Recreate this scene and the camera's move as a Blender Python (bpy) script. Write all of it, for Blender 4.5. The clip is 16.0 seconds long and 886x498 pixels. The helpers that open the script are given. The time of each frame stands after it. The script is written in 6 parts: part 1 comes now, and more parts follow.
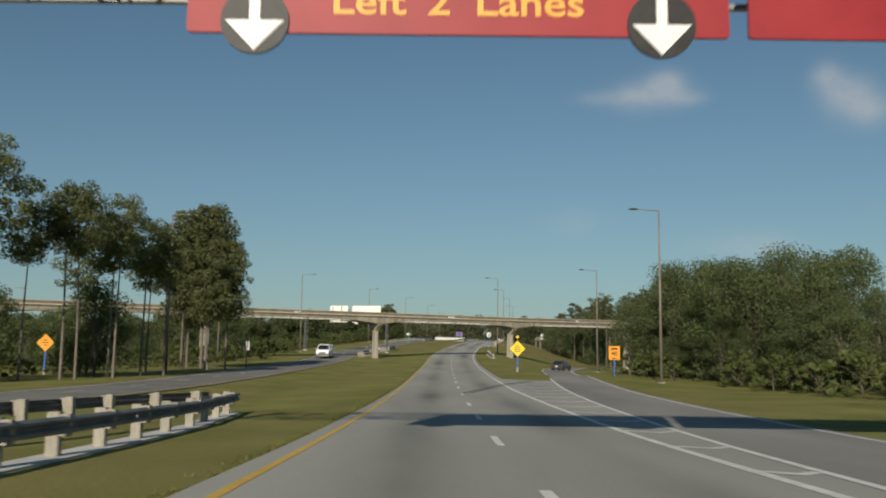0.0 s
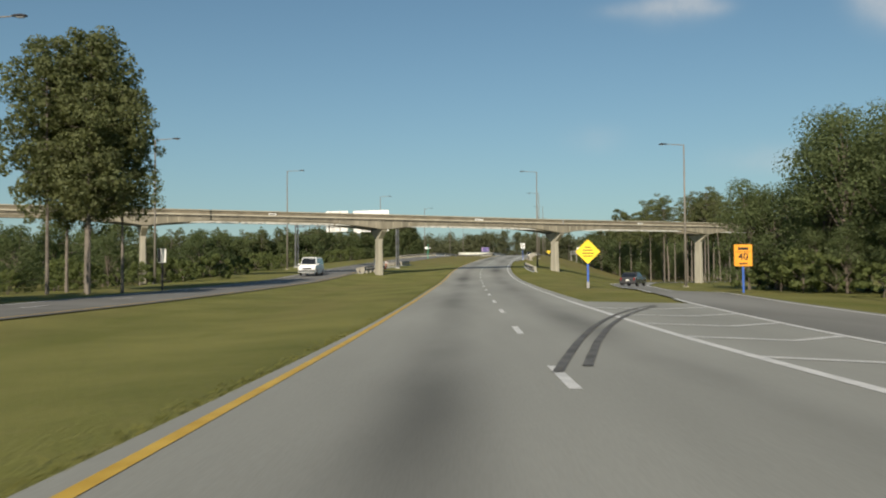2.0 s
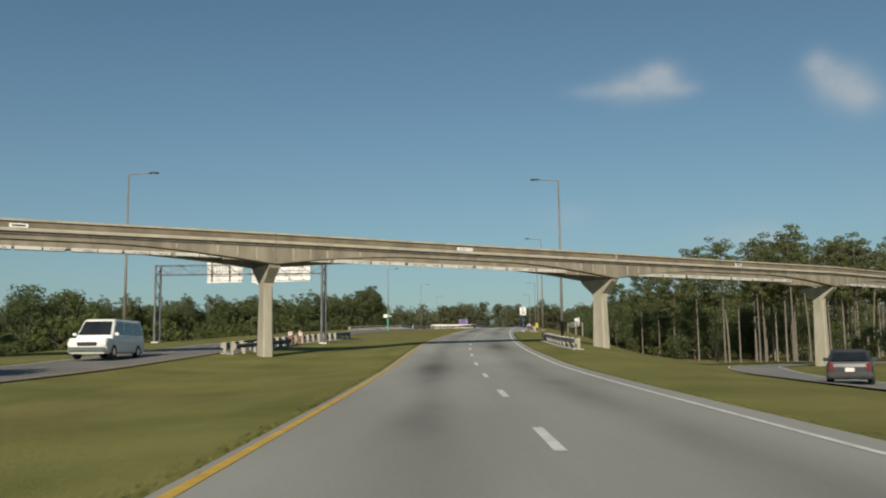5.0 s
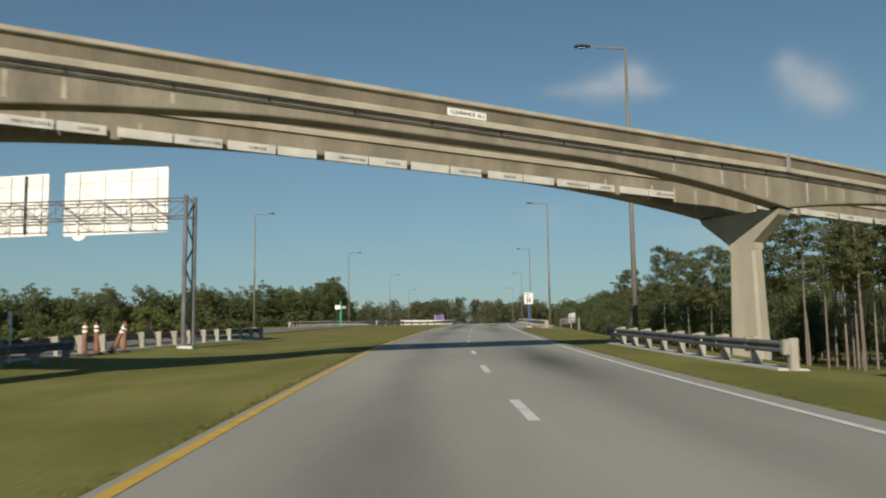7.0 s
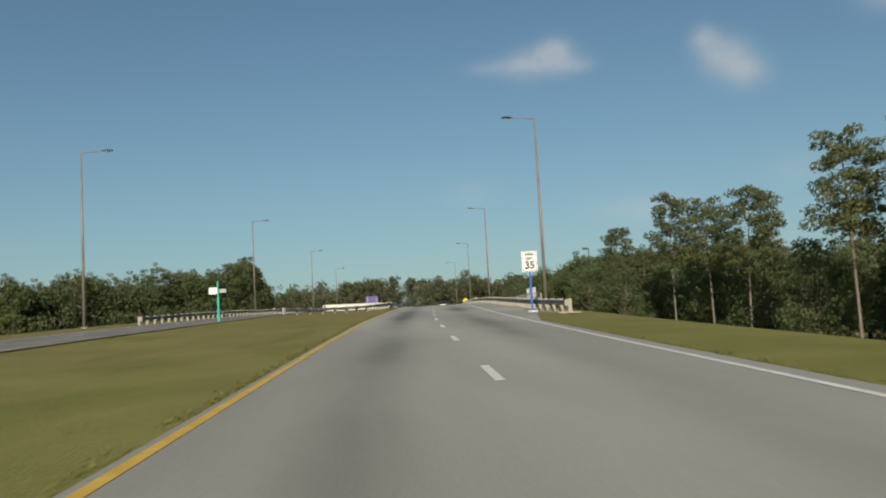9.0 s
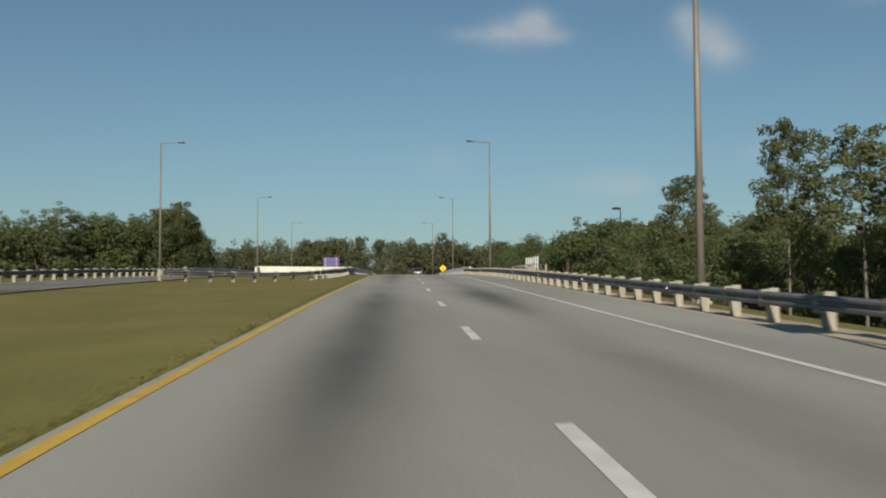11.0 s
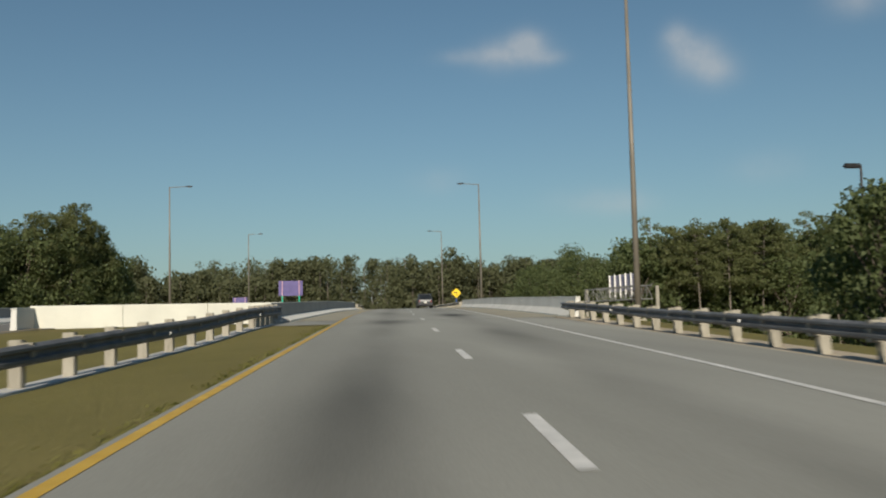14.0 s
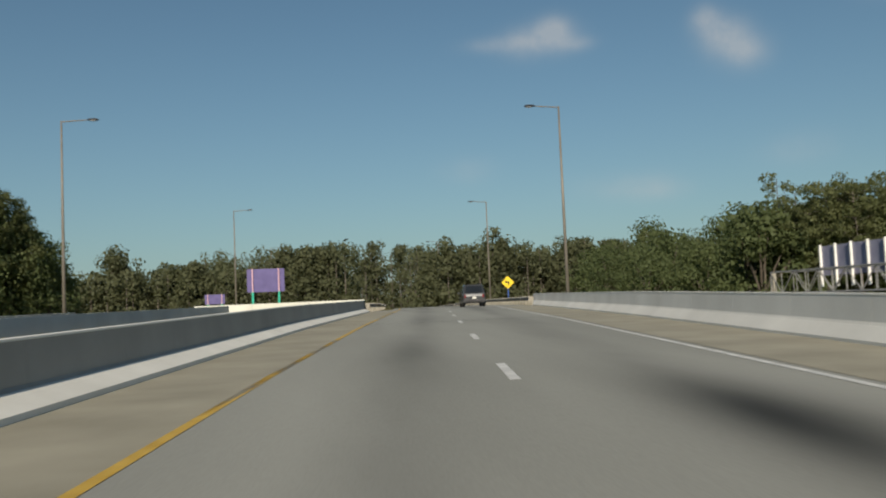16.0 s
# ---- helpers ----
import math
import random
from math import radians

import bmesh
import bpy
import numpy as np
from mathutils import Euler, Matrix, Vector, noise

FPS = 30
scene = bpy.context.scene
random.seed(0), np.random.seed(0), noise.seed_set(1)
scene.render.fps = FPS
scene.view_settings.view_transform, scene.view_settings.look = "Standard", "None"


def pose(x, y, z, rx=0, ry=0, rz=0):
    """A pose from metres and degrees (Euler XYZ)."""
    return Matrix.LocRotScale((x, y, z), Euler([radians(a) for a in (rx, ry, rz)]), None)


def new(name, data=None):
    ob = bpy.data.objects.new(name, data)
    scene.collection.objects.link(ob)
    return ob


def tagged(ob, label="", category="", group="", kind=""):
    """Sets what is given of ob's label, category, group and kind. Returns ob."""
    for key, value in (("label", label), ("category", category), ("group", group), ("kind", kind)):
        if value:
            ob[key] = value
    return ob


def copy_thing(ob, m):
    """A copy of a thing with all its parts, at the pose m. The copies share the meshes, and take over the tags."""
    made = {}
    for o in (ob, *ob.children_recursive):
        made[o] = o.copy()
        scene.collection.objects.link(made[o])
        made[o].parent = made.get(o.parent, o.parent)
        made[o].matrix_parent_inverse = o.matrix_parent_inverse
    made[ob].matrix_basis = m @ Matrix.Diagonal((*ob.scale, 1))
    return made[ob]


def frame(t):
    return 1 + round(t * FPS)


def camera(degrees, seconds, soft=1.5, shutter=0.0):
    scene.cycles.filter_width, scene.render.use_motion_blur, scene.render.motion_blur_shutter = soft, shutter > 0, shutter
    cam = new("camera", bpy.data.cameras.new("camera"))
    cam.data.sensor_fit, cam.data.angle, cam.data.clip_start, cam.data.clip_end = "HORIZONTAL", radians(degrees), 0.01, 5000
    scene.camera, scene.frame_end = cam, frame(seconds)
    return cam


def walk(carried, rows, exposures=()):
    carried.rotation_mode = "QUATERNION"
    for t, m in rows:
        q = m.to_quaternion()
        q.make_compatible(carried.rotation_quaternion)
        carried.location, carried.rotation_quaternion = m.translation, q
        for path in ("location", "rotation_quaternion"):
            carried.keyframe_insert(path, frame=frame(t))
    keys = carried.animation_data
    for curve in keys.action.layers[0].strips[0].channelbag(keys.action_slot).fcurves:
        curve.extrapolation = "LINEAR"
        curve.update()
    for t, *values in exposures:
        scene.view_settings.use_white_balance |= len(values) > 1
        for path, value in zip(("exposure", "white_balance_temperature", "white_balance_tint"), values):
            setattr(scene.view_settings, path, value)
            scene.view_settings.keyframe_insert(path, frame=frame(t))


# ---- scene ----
EXPO = 0.0
EXPOSURES = [(0.0, -0.03), (0.7, 0.05), (1.5, 0.15), (2.0, 0.28), (2.5, 0.36), (3.0, 0.1), (5.5, 0.08), (7.5, 0.05), (8.5, 0.27), (9.0, 0.16), (12.0, 0.04), (12.5, -0.05), (13.5, 0.1), (14.0, 0.04), (16.0, 0.0)]
SUN_AZ = radians(11.0)      # sunlight travels this far to the right of straight ahead
SUN_EL = radians(25.0)

# camera: seconds, x, y, z, yaw, pitch, roll
cam = camera(53.09, 16.0, soft=2.0, shutter=0.25)
PATH = [
    (0.0, -0.000, 0.000, 1.245, -0.09, 6.88, -0.71),
    (0.5, -0.070, 7.794, 1.031, 0.07, 7.42, -0.88),
    (1.0, -0.137, 17.829, 0.787, -1.25, 3.68, -2.33),
    (1.5, -0.131, 26.774, 0.647, -0.33, 0.22, -1.11),
    (2.0, -0.116, 35.756, 0.556, 1.49, 1.74, 0.42),
    (2.5, -0.150, 44.800, 0.503, 0.48, 3.07, 0.59),
    (3.0, -0.187, 53.880, 0.496, 0.84, 6.49, 0.49),
    (3.2, -0.195, 57.515, 0.510, 0.46, 6.14, 0.12),
    (5.3, -0.101, 95.759, 0.925, -0.23, 6.70, 0.66),
    (5.5, -0.072, 99.388, 0.976, -0.63, 6.11, -0.02),
    (6.0, 0.001, 108.466, 1.122, -1.27, 6.64, 1.10),
    (6.3, 0.031, 113.914, 1.216, -1.52, 6.43, 0.74),
    (6.5, 0.048, 117.545, 1.282, -1.46, 6.24, 1.30),
    (7.0, 0.113, 126.670, 1.498, -1.89, 6.54, 0.76),
    (7.5, 0.219, 135.903, 1.830, -3.58, 6.23, -0.99),
    (8.0, 0.402, 145.198, 2.214, -4.12, 5.19, -1.77),
    (8.5, 0.714, 154.530, 2.614, -4.76, 5.99, -0.26),
    (9.0, 1.140, 163.892, 3.014, -6.15, 5.10, 3.18),
    (9.2, 1.349, 167.638, 3.161, -6.95, 3.91, 1.65),
    (11.3, 4.229, 207.434, 4.724, -9.00, 2.87, -0.27),
    (11.5, 4.575, 211.296, 4.881, -9.49, 3.43, -0.61),
    (12.0, 5.480, 220.981, 5.266, -7.32, 5.80, -1.20),
    (12.5, 6.439, 230.703, 5.635, -7.55, 7.39, 0.83),
    (13.0, 7.422, 240.421, 5.995, -9.34, 4.21, -0.04),
    (13.5, 8.398, 250.076, 6.355, -8.50, 4.14, 1.99),
    (14.0, 9.357, 259.700, 6.696, -8.50, 4.22, 1.37),
    (14.5, 10.266, 269.317, 7.002, -7.18, 7.36, 1.06),
    (15.0, 11.152, 278.904, 7.279, -7.78, 5.98, 2.86),
    (15.5, 12.140, 289.625, 7.551, -6.18, 5.41, 0.71),
    (16.0, 12.904, 297.946, 7.750, -6.45, 3.63, 2.45),
]
walk(cam, [(t, pose(x, y, z, 90 + pitch, roll, yaw)) for t, x, y, z, yaw, pitch, roll in PATH], exposures=[(t, EXPO + e) for t, e in EXPOSURES])

# ---- world: sky and sun ----
world = bpy.data.worlds.new("sky")
scene.world = world
world.use_nodes = True
wn, wl = world.node_tree.nodes, world.node_tree.links
wn.clear()
sky = wn.new("ShaderNodeTexSky")
sky.sky_type = "NISHITA"
sky.sun_disc = False
sky.sun_elevation = SUN_EL
sky.sun_rotation = math.pi + SUN_AZ
sky.air_density, sky.dust_density, sky.ozone_density = 1.0, 0.0, 3.0
sky_tex = wn.new("ShaderNodeTexCoord")


def w_math(op, a, b=None, c=None):
    n = wn.new("ShaderNodeMath")
    n.operation = op
    for i, v in enumerate((a, b, c)):
        if v is None:
            continue
        if isinstance(v, (int, float)):
            n.inputs[i].default_value = v
        else:
            wl.new(v, n.inputs[i])
    return n.outputs[0]


w_sep = wn.new("ShaderNodeSeparateXYZ")
wl.new(sky_tex.outputs["Generated"], w_sep.inputs[0])
w_el = w_math("ARCSINE", w_sep.outputs[2])
w_az = w_math("ARCTAN2", w_sep.outputs[0], w_sep.outputs[1])
w_noise = wn.new("ShaderNodeTexNoise")
w_noise.inputs["Scale"].default_value = 22.0
w_noise.inputs["Detail"].default_value = 6.0
w_noise.inputs["Roughness"].default_value = 0.55
wl.new(sky_tex.outputs["Generated"], w_noise.inputs["Vector"])
# small fair-weather clouds: azimuth, elevation, half width, half height (degrees), strength
CLOUDS = [(13.4, 16.45, 1.9, 0.85, 0.75), (14.5, 17.1, 1.1, 0.75, 0.5), (10.4, 16.4, 1.7, 0.45, 0.34), (15.7, 16.1, 1.1, 0.45, 0.3), (25.0, 15.6, 1.25, 1.05, 0.75), (24.0, 16.6, 0.85, 0.8, 0.65),
          (26.2, 14.5, 1.3, 0.9, 0.5), (34.6, 17.8, 1.6, 1.0, 0.6), (18.6, 7.0, 2.6, 0.8, 0.3), (20.5, 6.6, 1.6, 0.6, 0.2), (8.4, 8.6, 1.6, 0.8, 0.16), (29.0, 8.5, 2.0, 0.9, 0.18)]
w_sum = None
for az, el, hw, hh, s in CLOUDS:
    dx = w_math("DIVIDE", w_math("SUBTRACT", w_az, radians(az)), radians(hw))
    dy = w_math("DIVIDE", w_math("SUBTRACT", w_el, radians(el)), radians(hh))
    r2 = w_math("ADD", w_math("MULTIPLY", dx, dx), w_math("MULTIPLY", dy, dy))
    g = w_math("MULTIPLY", w_math("POWER", 2.71828, w_math("MULTIPLY", r2, -1.0)), s)
    w_sum = g if w_sum is None else w_math("ADD", w_sum, g)
w_clamp = wn.new("ShaderNodeClamp")
wl.new(w_math("MULTIPLY", w_sum, w_math("MULTIPLY_ADD", w_noise.outputs[0], 1.5, -0.1)), w_clamp.inputs[0])
w_clamp.inputs[2].default_value = 0.5
w_tint = wn.new("ShaderNodeMix")
w_tint.data_type, w_tint.blend_type = "RGBA", "MULTIPLY"
w_tint.inputs[0].default_value = 1.0
wl.new(sky.outputs[0], w_tint.inputs[6])
w_tint.inputs[7].default_value = (0.97, 1.095, 1.01, 1)
# thin blue-grey haze low down
w_haze = wn.new("ShaderNodeMix")
w_haze.data_type = "RGBA"
wl.new(w_math("MULTIPLY", w_math("POWER", 2.71828, w_math("MULTIPLY", w_math("ABSOLUTE", w_el), -6.5)), 0.75), w_haze.inputs[0])
wl.new(w_tint.outputs[2], w_haze.inputs[6])
w_haze.inputs[7].default_value = (3.2, 4.7, 5.55, 1)

w_bg = wn.new("ShaderNodeBackground")
w_bg.inputs[1].default_value = 0.06
w_mix = wn.new("ShaderNodeMix")
w_mix.data_type = "RGBA"
wl.new(w_clamp.outputs[0], w_mix.inputs[0])
wl.new(w_haze.outputs[2], w_mix.inputs[6])
w_mix.inputs[7].default_value = (8.6, 8.6, 8.4, 1)
wl.new(w_mix.outputs[2], w_bg.inputs[0])
w_out = wn.new("ShaderNodeOutputWorld")
wl.new(w_bg.outputs[0], w_out.inputs[0])

sun_data = bpy.data.lights.new("sun", "SUN")
sun_data.energy, sun_data.angle, sun_data.color = 5.0, radians(0.53), (1.0, 0.89, 0.72)
sun = new("sun", sun_data)
sun_dir = Vector((math.sin(SUN_AZ) * math.cos(SUN_EL), math.cos(SUN_AZ) * math.cos(SUN_EL), -math.sin(SUN_EL)))
sun.matrix_world = Matrix.Translation((-40, -200, 120)) @ sun_dir.to_track_quat("-Z", "Y").to_matrix().to_4x4()


# ---- materials ----
def node_mat(name):
    m = bpy.data.materials.new(name)
    m.use_nodes = True
    nt = m.node_tree
    return m, nt.nodes, nt.links, nt.nodes["Principled BSDF"]


def ramp_node(nodes, stops):
    r = nodes.new("ShaderNodeValToRGB")
    e = r.color_ramp.elements
    while len(e) < len(stops):
        e.new(0.5)
    for el, (p, c) in zip(e, stops):
        el.position, el.color = p, (*c, 1)
    return r


def surface(name, dark, light, scale=2.0, fine=40.0, rough=0.8, metal=0.0, bump=0.2, bump_dist=0.02, vary=0.25, object_random=0.0, spec=0.3, stretch=None):
    """A rough procedural surface: two noises between a dark and a light colour, and a bump from the fine one."""
    m, n, l, b = node_mat(name)
    geo = n.new("ShaderNodeNewGeometry")
    src = geo.outputs["Position"]
    if stretch:
        mp = n.new("ShaderNodeMapping")
        mp.inputs["Scale"].default_value = stretch
        l.new(src, mp.inputs[0])
        src = mp.outputs[0]
    big = n.new("ShaderNodeTexNoise")
    big.inputs["Scale"].default_value, big.inputs["Detail"].default_value = scale, 5
    l.new(src, big.inputs["Vector"])
    sm = n.new("ShaderNodeTexNoise")
    sm.inputs["Scale"].default_value, sm.inputs["Detail"].default_value = fine, 4
    l.new(src, sm.inputs["Vector"])
    mx = n.new("ShaderNodeMath")
    mx.operation = "MULTIPLY_ADD"
    l.new(sm.outputs[0], mx.inputs[0])
    mx.inputs[1].default_value = vary
    l.new(big.outputs[0], mx.inputs[2])
    fac = mx.outputs[0]
    if object_random:
        oi = n.new("ShaderNodeObjectInfo")
        ad = n.new("ShaderNodeMath")
        ad.operation = "MULTIPLY_ADD"
        l.new(oi.outputs["Random"], ad.inputs[0])
        ad.inputs[1].default_value = object_random
        l.new(fac, ad.inputs[2])
        fac = ad.outputs[0]
    c0 = 0.3 + vary * 0.35 + object_random * 0.3
    rp = ramp_node(n, [(c0, dark), (c0 + 0.42, light)])
    l.new(fac, rp.inputs[0])
    l.new(rp.outputs[0], b.inputs["Base Color"])
    b.inputs["Roughness"].default_value, b.inputs["Metallic"].default_value = rough, metal
    b.inputs["Specular IOR Level"].default_value = spec
    if bump:
        bp = n.new("ShaderNodeBump")
        bp.inputs["Strength"].default_value, bp.inputs["Distance"].default_value = bump, bump_dist
        l.new(sm.outputs[0], bp.inputs["Height"])
        l.new(bp.outputs[0], b.inputs["Normal"])
    return m


def leaf_mat(name, dark, light, rough=0.6):
    m, n, l, b = node_mat(name)
    geo = n.new("ShaderNodeNewGeometry")
    oi = n.new("ShaderNodeObjectInfo")
    ad = n.new("ShaderNodeMath")
    ad.operation = "MULTIPLY_ADD"
    l.new(oi.outputs["Random"], ad.inputs[0])
    ad.inputs[1].default_value = 0.4
    mul = n.new("ShaderNodeMath")
    mul.operation = "MULTIPLY"
    l.new(geo.outputs["Random Per Island"], mul.inputs[0])
    mul.inputs[1].default_value = 0.6
    l.new(mul.outputs[0], ad.inputs[2])
    rp = ramp_node(n, [(0.0, dark), (1.0, light)])
    l.new(ad.outputs[0], rp.inputs[0])
    l.new(rp.outputs[0], b.inputs["Base Color"])
    b.inputs["Roughness"].default_value = rough
    b.inputs["Specular IOR Level"].default_value = 0.2
    tr = n.new("ShaderNodeBsdfTranslucent")
    warm = n.new("ShaderNodeMix")
    warm.data_type, warm.blend_type = "RGBA", "MULTIPLY"
    warm.inputs[0].default_value = 1.0
    l.new(rp.outputs[0], warm.inputs[6])
    warm.inputs[7].default_value = (1.5, 1.55, 1.0, 1)
    l.new(warm.outputs[2], tr.inputs[0])
    mixs = n.new("ShaderNodeMixShader")
    mixs.inputs[0].default_value = 0.4
    l.new(b.outputs[0], mixs.inputs[1])
    l.new(tr.outputs[0], mixs.inputs[2])
    l.new(mixs.outputs[0], n["Material Output"].inputs[0])
    return m


def asphalt_mat():
    """Worn asphalt: coarse patches, fine grain, and oil-darkened lane middles that come and go."""
    m = surface("asphalt", (0.23, 0.231, 0.206), (0.335, 0.336, 0.302), 0.35, 55, 0.85, bump=0.25, bump_dist=0.01, vary=0.3, stretch=(1.0, 0.12, 1.0))
    n, l, b = m.node_tree.nodes, m.node_tree.links, m.node_tree.nodes["Principled BSDF"]
    col = b.inputs["Base Color"].links[0].from_socket
    at_ = n.new("ShaderNodeAttribute")
    at_.attribute_name = "across"

    def mth(op, x, y=None, z=None):
        q = n.new("ShaderNodeMath")
        q.operation = op
        for i, v in enumerate((x, y, z)):
            if v is None:
                continue
            if isinstance(v, (int, float)):
                q.inputs[i].default_value = v
            else:
                l.new(v, q.inputs[i])
        return q.outputs[0]
    total = None
    for c in (-0.45, 3.05):
        d = mth("DIVIDE", mth("SUBTRACT", at_.outputs["Fac"], c), 0.62)
        g = mth("POWER", 2.718, mth("MULTIPLY", mth("MULTIPLY", d, d), -1.0))
        total = g if total is None else mth("ADD", total, g)
    geo = n.new("ShaderNodeNewGeometry")
    mp = n.new("ShaderNodeMapping")
    mp.inputs["Scale"].default_value = (0.35, 0.09, 0.3)
    l.new(geo.outputs["Position"], mp.inputs[0])
    ns = n.new("ShaderNodeTexNoise")
    ns.inputs["Scale"].default_value, ns.inputs["Detail"].default_value = 1.0, 3.0
    l.new(mp.outputs[0], ns.inputs["Vector"])
    blot = n.new("ShaderNodeMapRange")
    l.new(ns.outputs[0], blot.inputs[0])
    blot.inputs[1].default_value, blot.inputs[2].default_value = 0.42, 0.68
    blot.inputs[3].default_value, blot.inputs[4].default_value = 0.16, 0.4
    # oil spots where heavy vehicles bounce: distance along, across, half length, half width, strength
    sep = n.new("ShaderNodeSeparateXYZ")
    l.new(geo.outputs["Position"], sep.inputs[0])
    spots = None
    for y, o, ly, lo, s in ((295.5, -0.1, 2.6, 1.0, 0.5), (305.5, 3.1, 3.2, 0.9, 0.55), (269, -0.4, 7, 0.8, 0.3), (125.4, -0.5, 5, 0.8, 0.42), (45, -0.25, 5, 0.8, 0.34), (218, -0.6, 14, 0.75, 0.4), (231.0, 3.0, 6.5, 0.85, 0.48), (152, 3.2, 7, 0.8, 0.35)):
        dy, dx = mth("DIVIDE", mth("SUBTRACT", sep.outputs[1], y), ly), mth("DIVIDE", mth("SUBTRACT", at_.outputs["Fac"], o), lo)
        g = mth("MULTIPLY", mth("POWER", 2.718, mth("MULTIPLY", mth("ADD", mth("MULTIPLY", dy, dy), mth("MULTIPLY", dx, dx)), -1.0)), s)
        spots = g if spots is None else mth("ADD", spots, g)
    dark = mth("SUBTRACT", mth("SUBTRACT", 1.0, mth("MULTIPLY", total, blot.outputs[0])), spots)
    mix = n.new("ShaderNodeMix")
    mix.data_type, mix.blend_type = "RGBA", "MULTIPLY"
    mix.inputs[0].default_value = 1.0
    l.new(col, mix.inputs[6])
    comb = n.new("ShaderNodeCombineColor")
    for i in range(3):
        l.new(dark, comb.inputs[i])
    l.new(comb.outputs[0], mix.inputs[7])
    l.new(mix.outputs[2], b.inputs["Base Color"])
    return m


M_ASPHALT = asphalt_mat()
M_ASPHALT_OLD = surface("old_asphalt", (0.13, 0.127, 0.117), (0.2, 0.195, 0.18), 0.3, 45, 0.88, bump=0.25, bump_dist=0.01, vary=0.3)
M_RAMP = surface("ramp_asphalt", (0.165, 0.163, 0.148), (0.25, 0.247, 0.226), 0.3, 45, 0.88, bump=0.25, bump_dist=0.01, vary=0.3, stretch=(1.0, 0.2, 1.0))
M_SHOULDER = surface("concrete_shoulder", (0.265, 0.247, 0.19), (0.37, 0.345, 0.27), 0.6, 45, 0.85, bump=0.2, bump_dist=0.01)
M_KERB = surface("tan_kerb_concrete", (0.32, 0.27, 0.2), (0.5, 0.43, 0.33), 0.8, 30, 0.85, bump=0.2, bump_dist=0.01)
M_WHITE_PAINT = surface("white_road_paint", (0.5, 0.5, 0.48), (0.72, 0.71, 0.68), 3, 60, 0.6, bump=0.1)
M_YELLOW_PAINT = surface("yellow_road_paint", (0.46, 0.28, 0.035), (0.62, 0.41, 0.07), 3, 60, 0.6, bump=0.1)
M_RUBBER = surface("tyre_rubber", (0.016, 0.016, 0.017), (0.03, 0.03, 0.031), 6, 60, 0.75, bump=0.1)


def grass_mat():
    """Mown grass: green and straw-coloured drifts some metres wide, clumps of a hand's width, and blade grain."""
    m = surface("mown_grass", (0.122, 0.132, 0.036), (0.222, 0.216, 0.068), 0.22, 22, 0.95, bump=0.7, bump_dist=0.06, vary=0.4, spec=0.1)
    n, l, b = m.node_tree.nodes, m.node_tree.links, m.node_tree.nodes["Principled BSDF"]
    col = b.inputs["Base Color"].links[0].from_socket
    geo = n.new("ShaderNodeNewGeometry")
    for scale, lo, hi, tint, amount in ((0.11, 0.48, 0.66, (0.215, 0.178, 0.074), 0.42), (0.3, 0.52, 0.68, (0.115, 0.13, 0.03), 0.5), (3.2, 0.5, 0.75, (0.22, 0.195, 0.078), 0.4), (7.0, 0.56, 0.78, (0.085, 0.088, 0.026), 0.4)):
        ns = n.new("ShaderNodeTexNoise")
        ns.inputs["Scale"].default_value, ns.inputs["Detail"].default_value = scale, 4
        mp = n.new("ShaderNodeMapping")      # the drifts run along the road, as it was mown
        mp.inputs["Scale"].default_value = (1.6, 0.3, 1.0) if scale < 1 else (1, 1, 1)
        l.new(geo.outputs["Position"], mp.inputs[0])
        l.new(mp.outputs[0], ns.inputs["Vector"])
        mr = n.new("ShaderNodeMapRange")
        l.new(ns.outputs[0], mr.inputs[0])
        mr.inputs[1].default_value, mr.inputs[2].default_value, mr.inputs[4].default_value = lo, hi, amount
        mx = n.new("ShaderNodeMix")
        mx.data_type = "RGBA"
        l.new(mr.outputs[0], mx.inputs[0])
        l.new(col, mx.inputs[6])
        mx.inputs[7].default_value = (*tint, 1)
        col = mx.outputs[2]
    sep = n.new("ShaderNodeSeparateXYZ")      # drier towards the bridge
    l.new(geo.outputs["Position"], sep.inputs[0])
    dry = n.new("ShaderNodeMapRange")
    l.new(sep.outputs[1], dry.inputs[0])
    dry.inputs[1].default_value, dry.inputs[2].default_value, dry.inputs[4].default_value = 180.0, 235.0, 0.5
    mx = n.new("ShaderNodeMix")
    mx.data_type = "RGBA"
    l.new(dry.outputs[0], mx.inputs[0])
    l.new(col, mx.inputs[6])
    mx.inputs[7].default_value = (0.2, 0.16, 0.07, 1)
    l.new(mx.outputs[2], b.inputs["Base Color"])
    return m


M_GRASS = grass_mat()
M_BEAM = surface("weathered_concrete", (0.15, 0.136, 0.104), (0.285, 0.258, 0.198), 0.7, 14, 0.88, bump=0.2, bump_dist=0.01, vary=0.3, stretch=(1.6, 1.6, 0.35))
M_BEAM_DARK = surface("dark_beam_concrete", (0.105, 0.092, 0.068), (0.215, 0.187, 0.138), 0.5, 14, 0.9, bump=0.2, bump_dist=0.01, vary=0.35, stretch=(1.6, 1.6, 0.35))
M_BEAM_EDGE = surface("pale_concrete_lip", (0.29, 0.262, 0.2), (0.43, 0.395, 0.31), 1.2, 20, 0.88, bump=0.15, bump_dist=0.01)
M_PIER = surface("pier_concrete", (0.25, 0.236, 0.19), (0.38, 0.355, 0.285), 0.9, 18, 0.88, bump=0.15, bump_dist=0.01, stretch=(1.5, 1.5, 0.4))
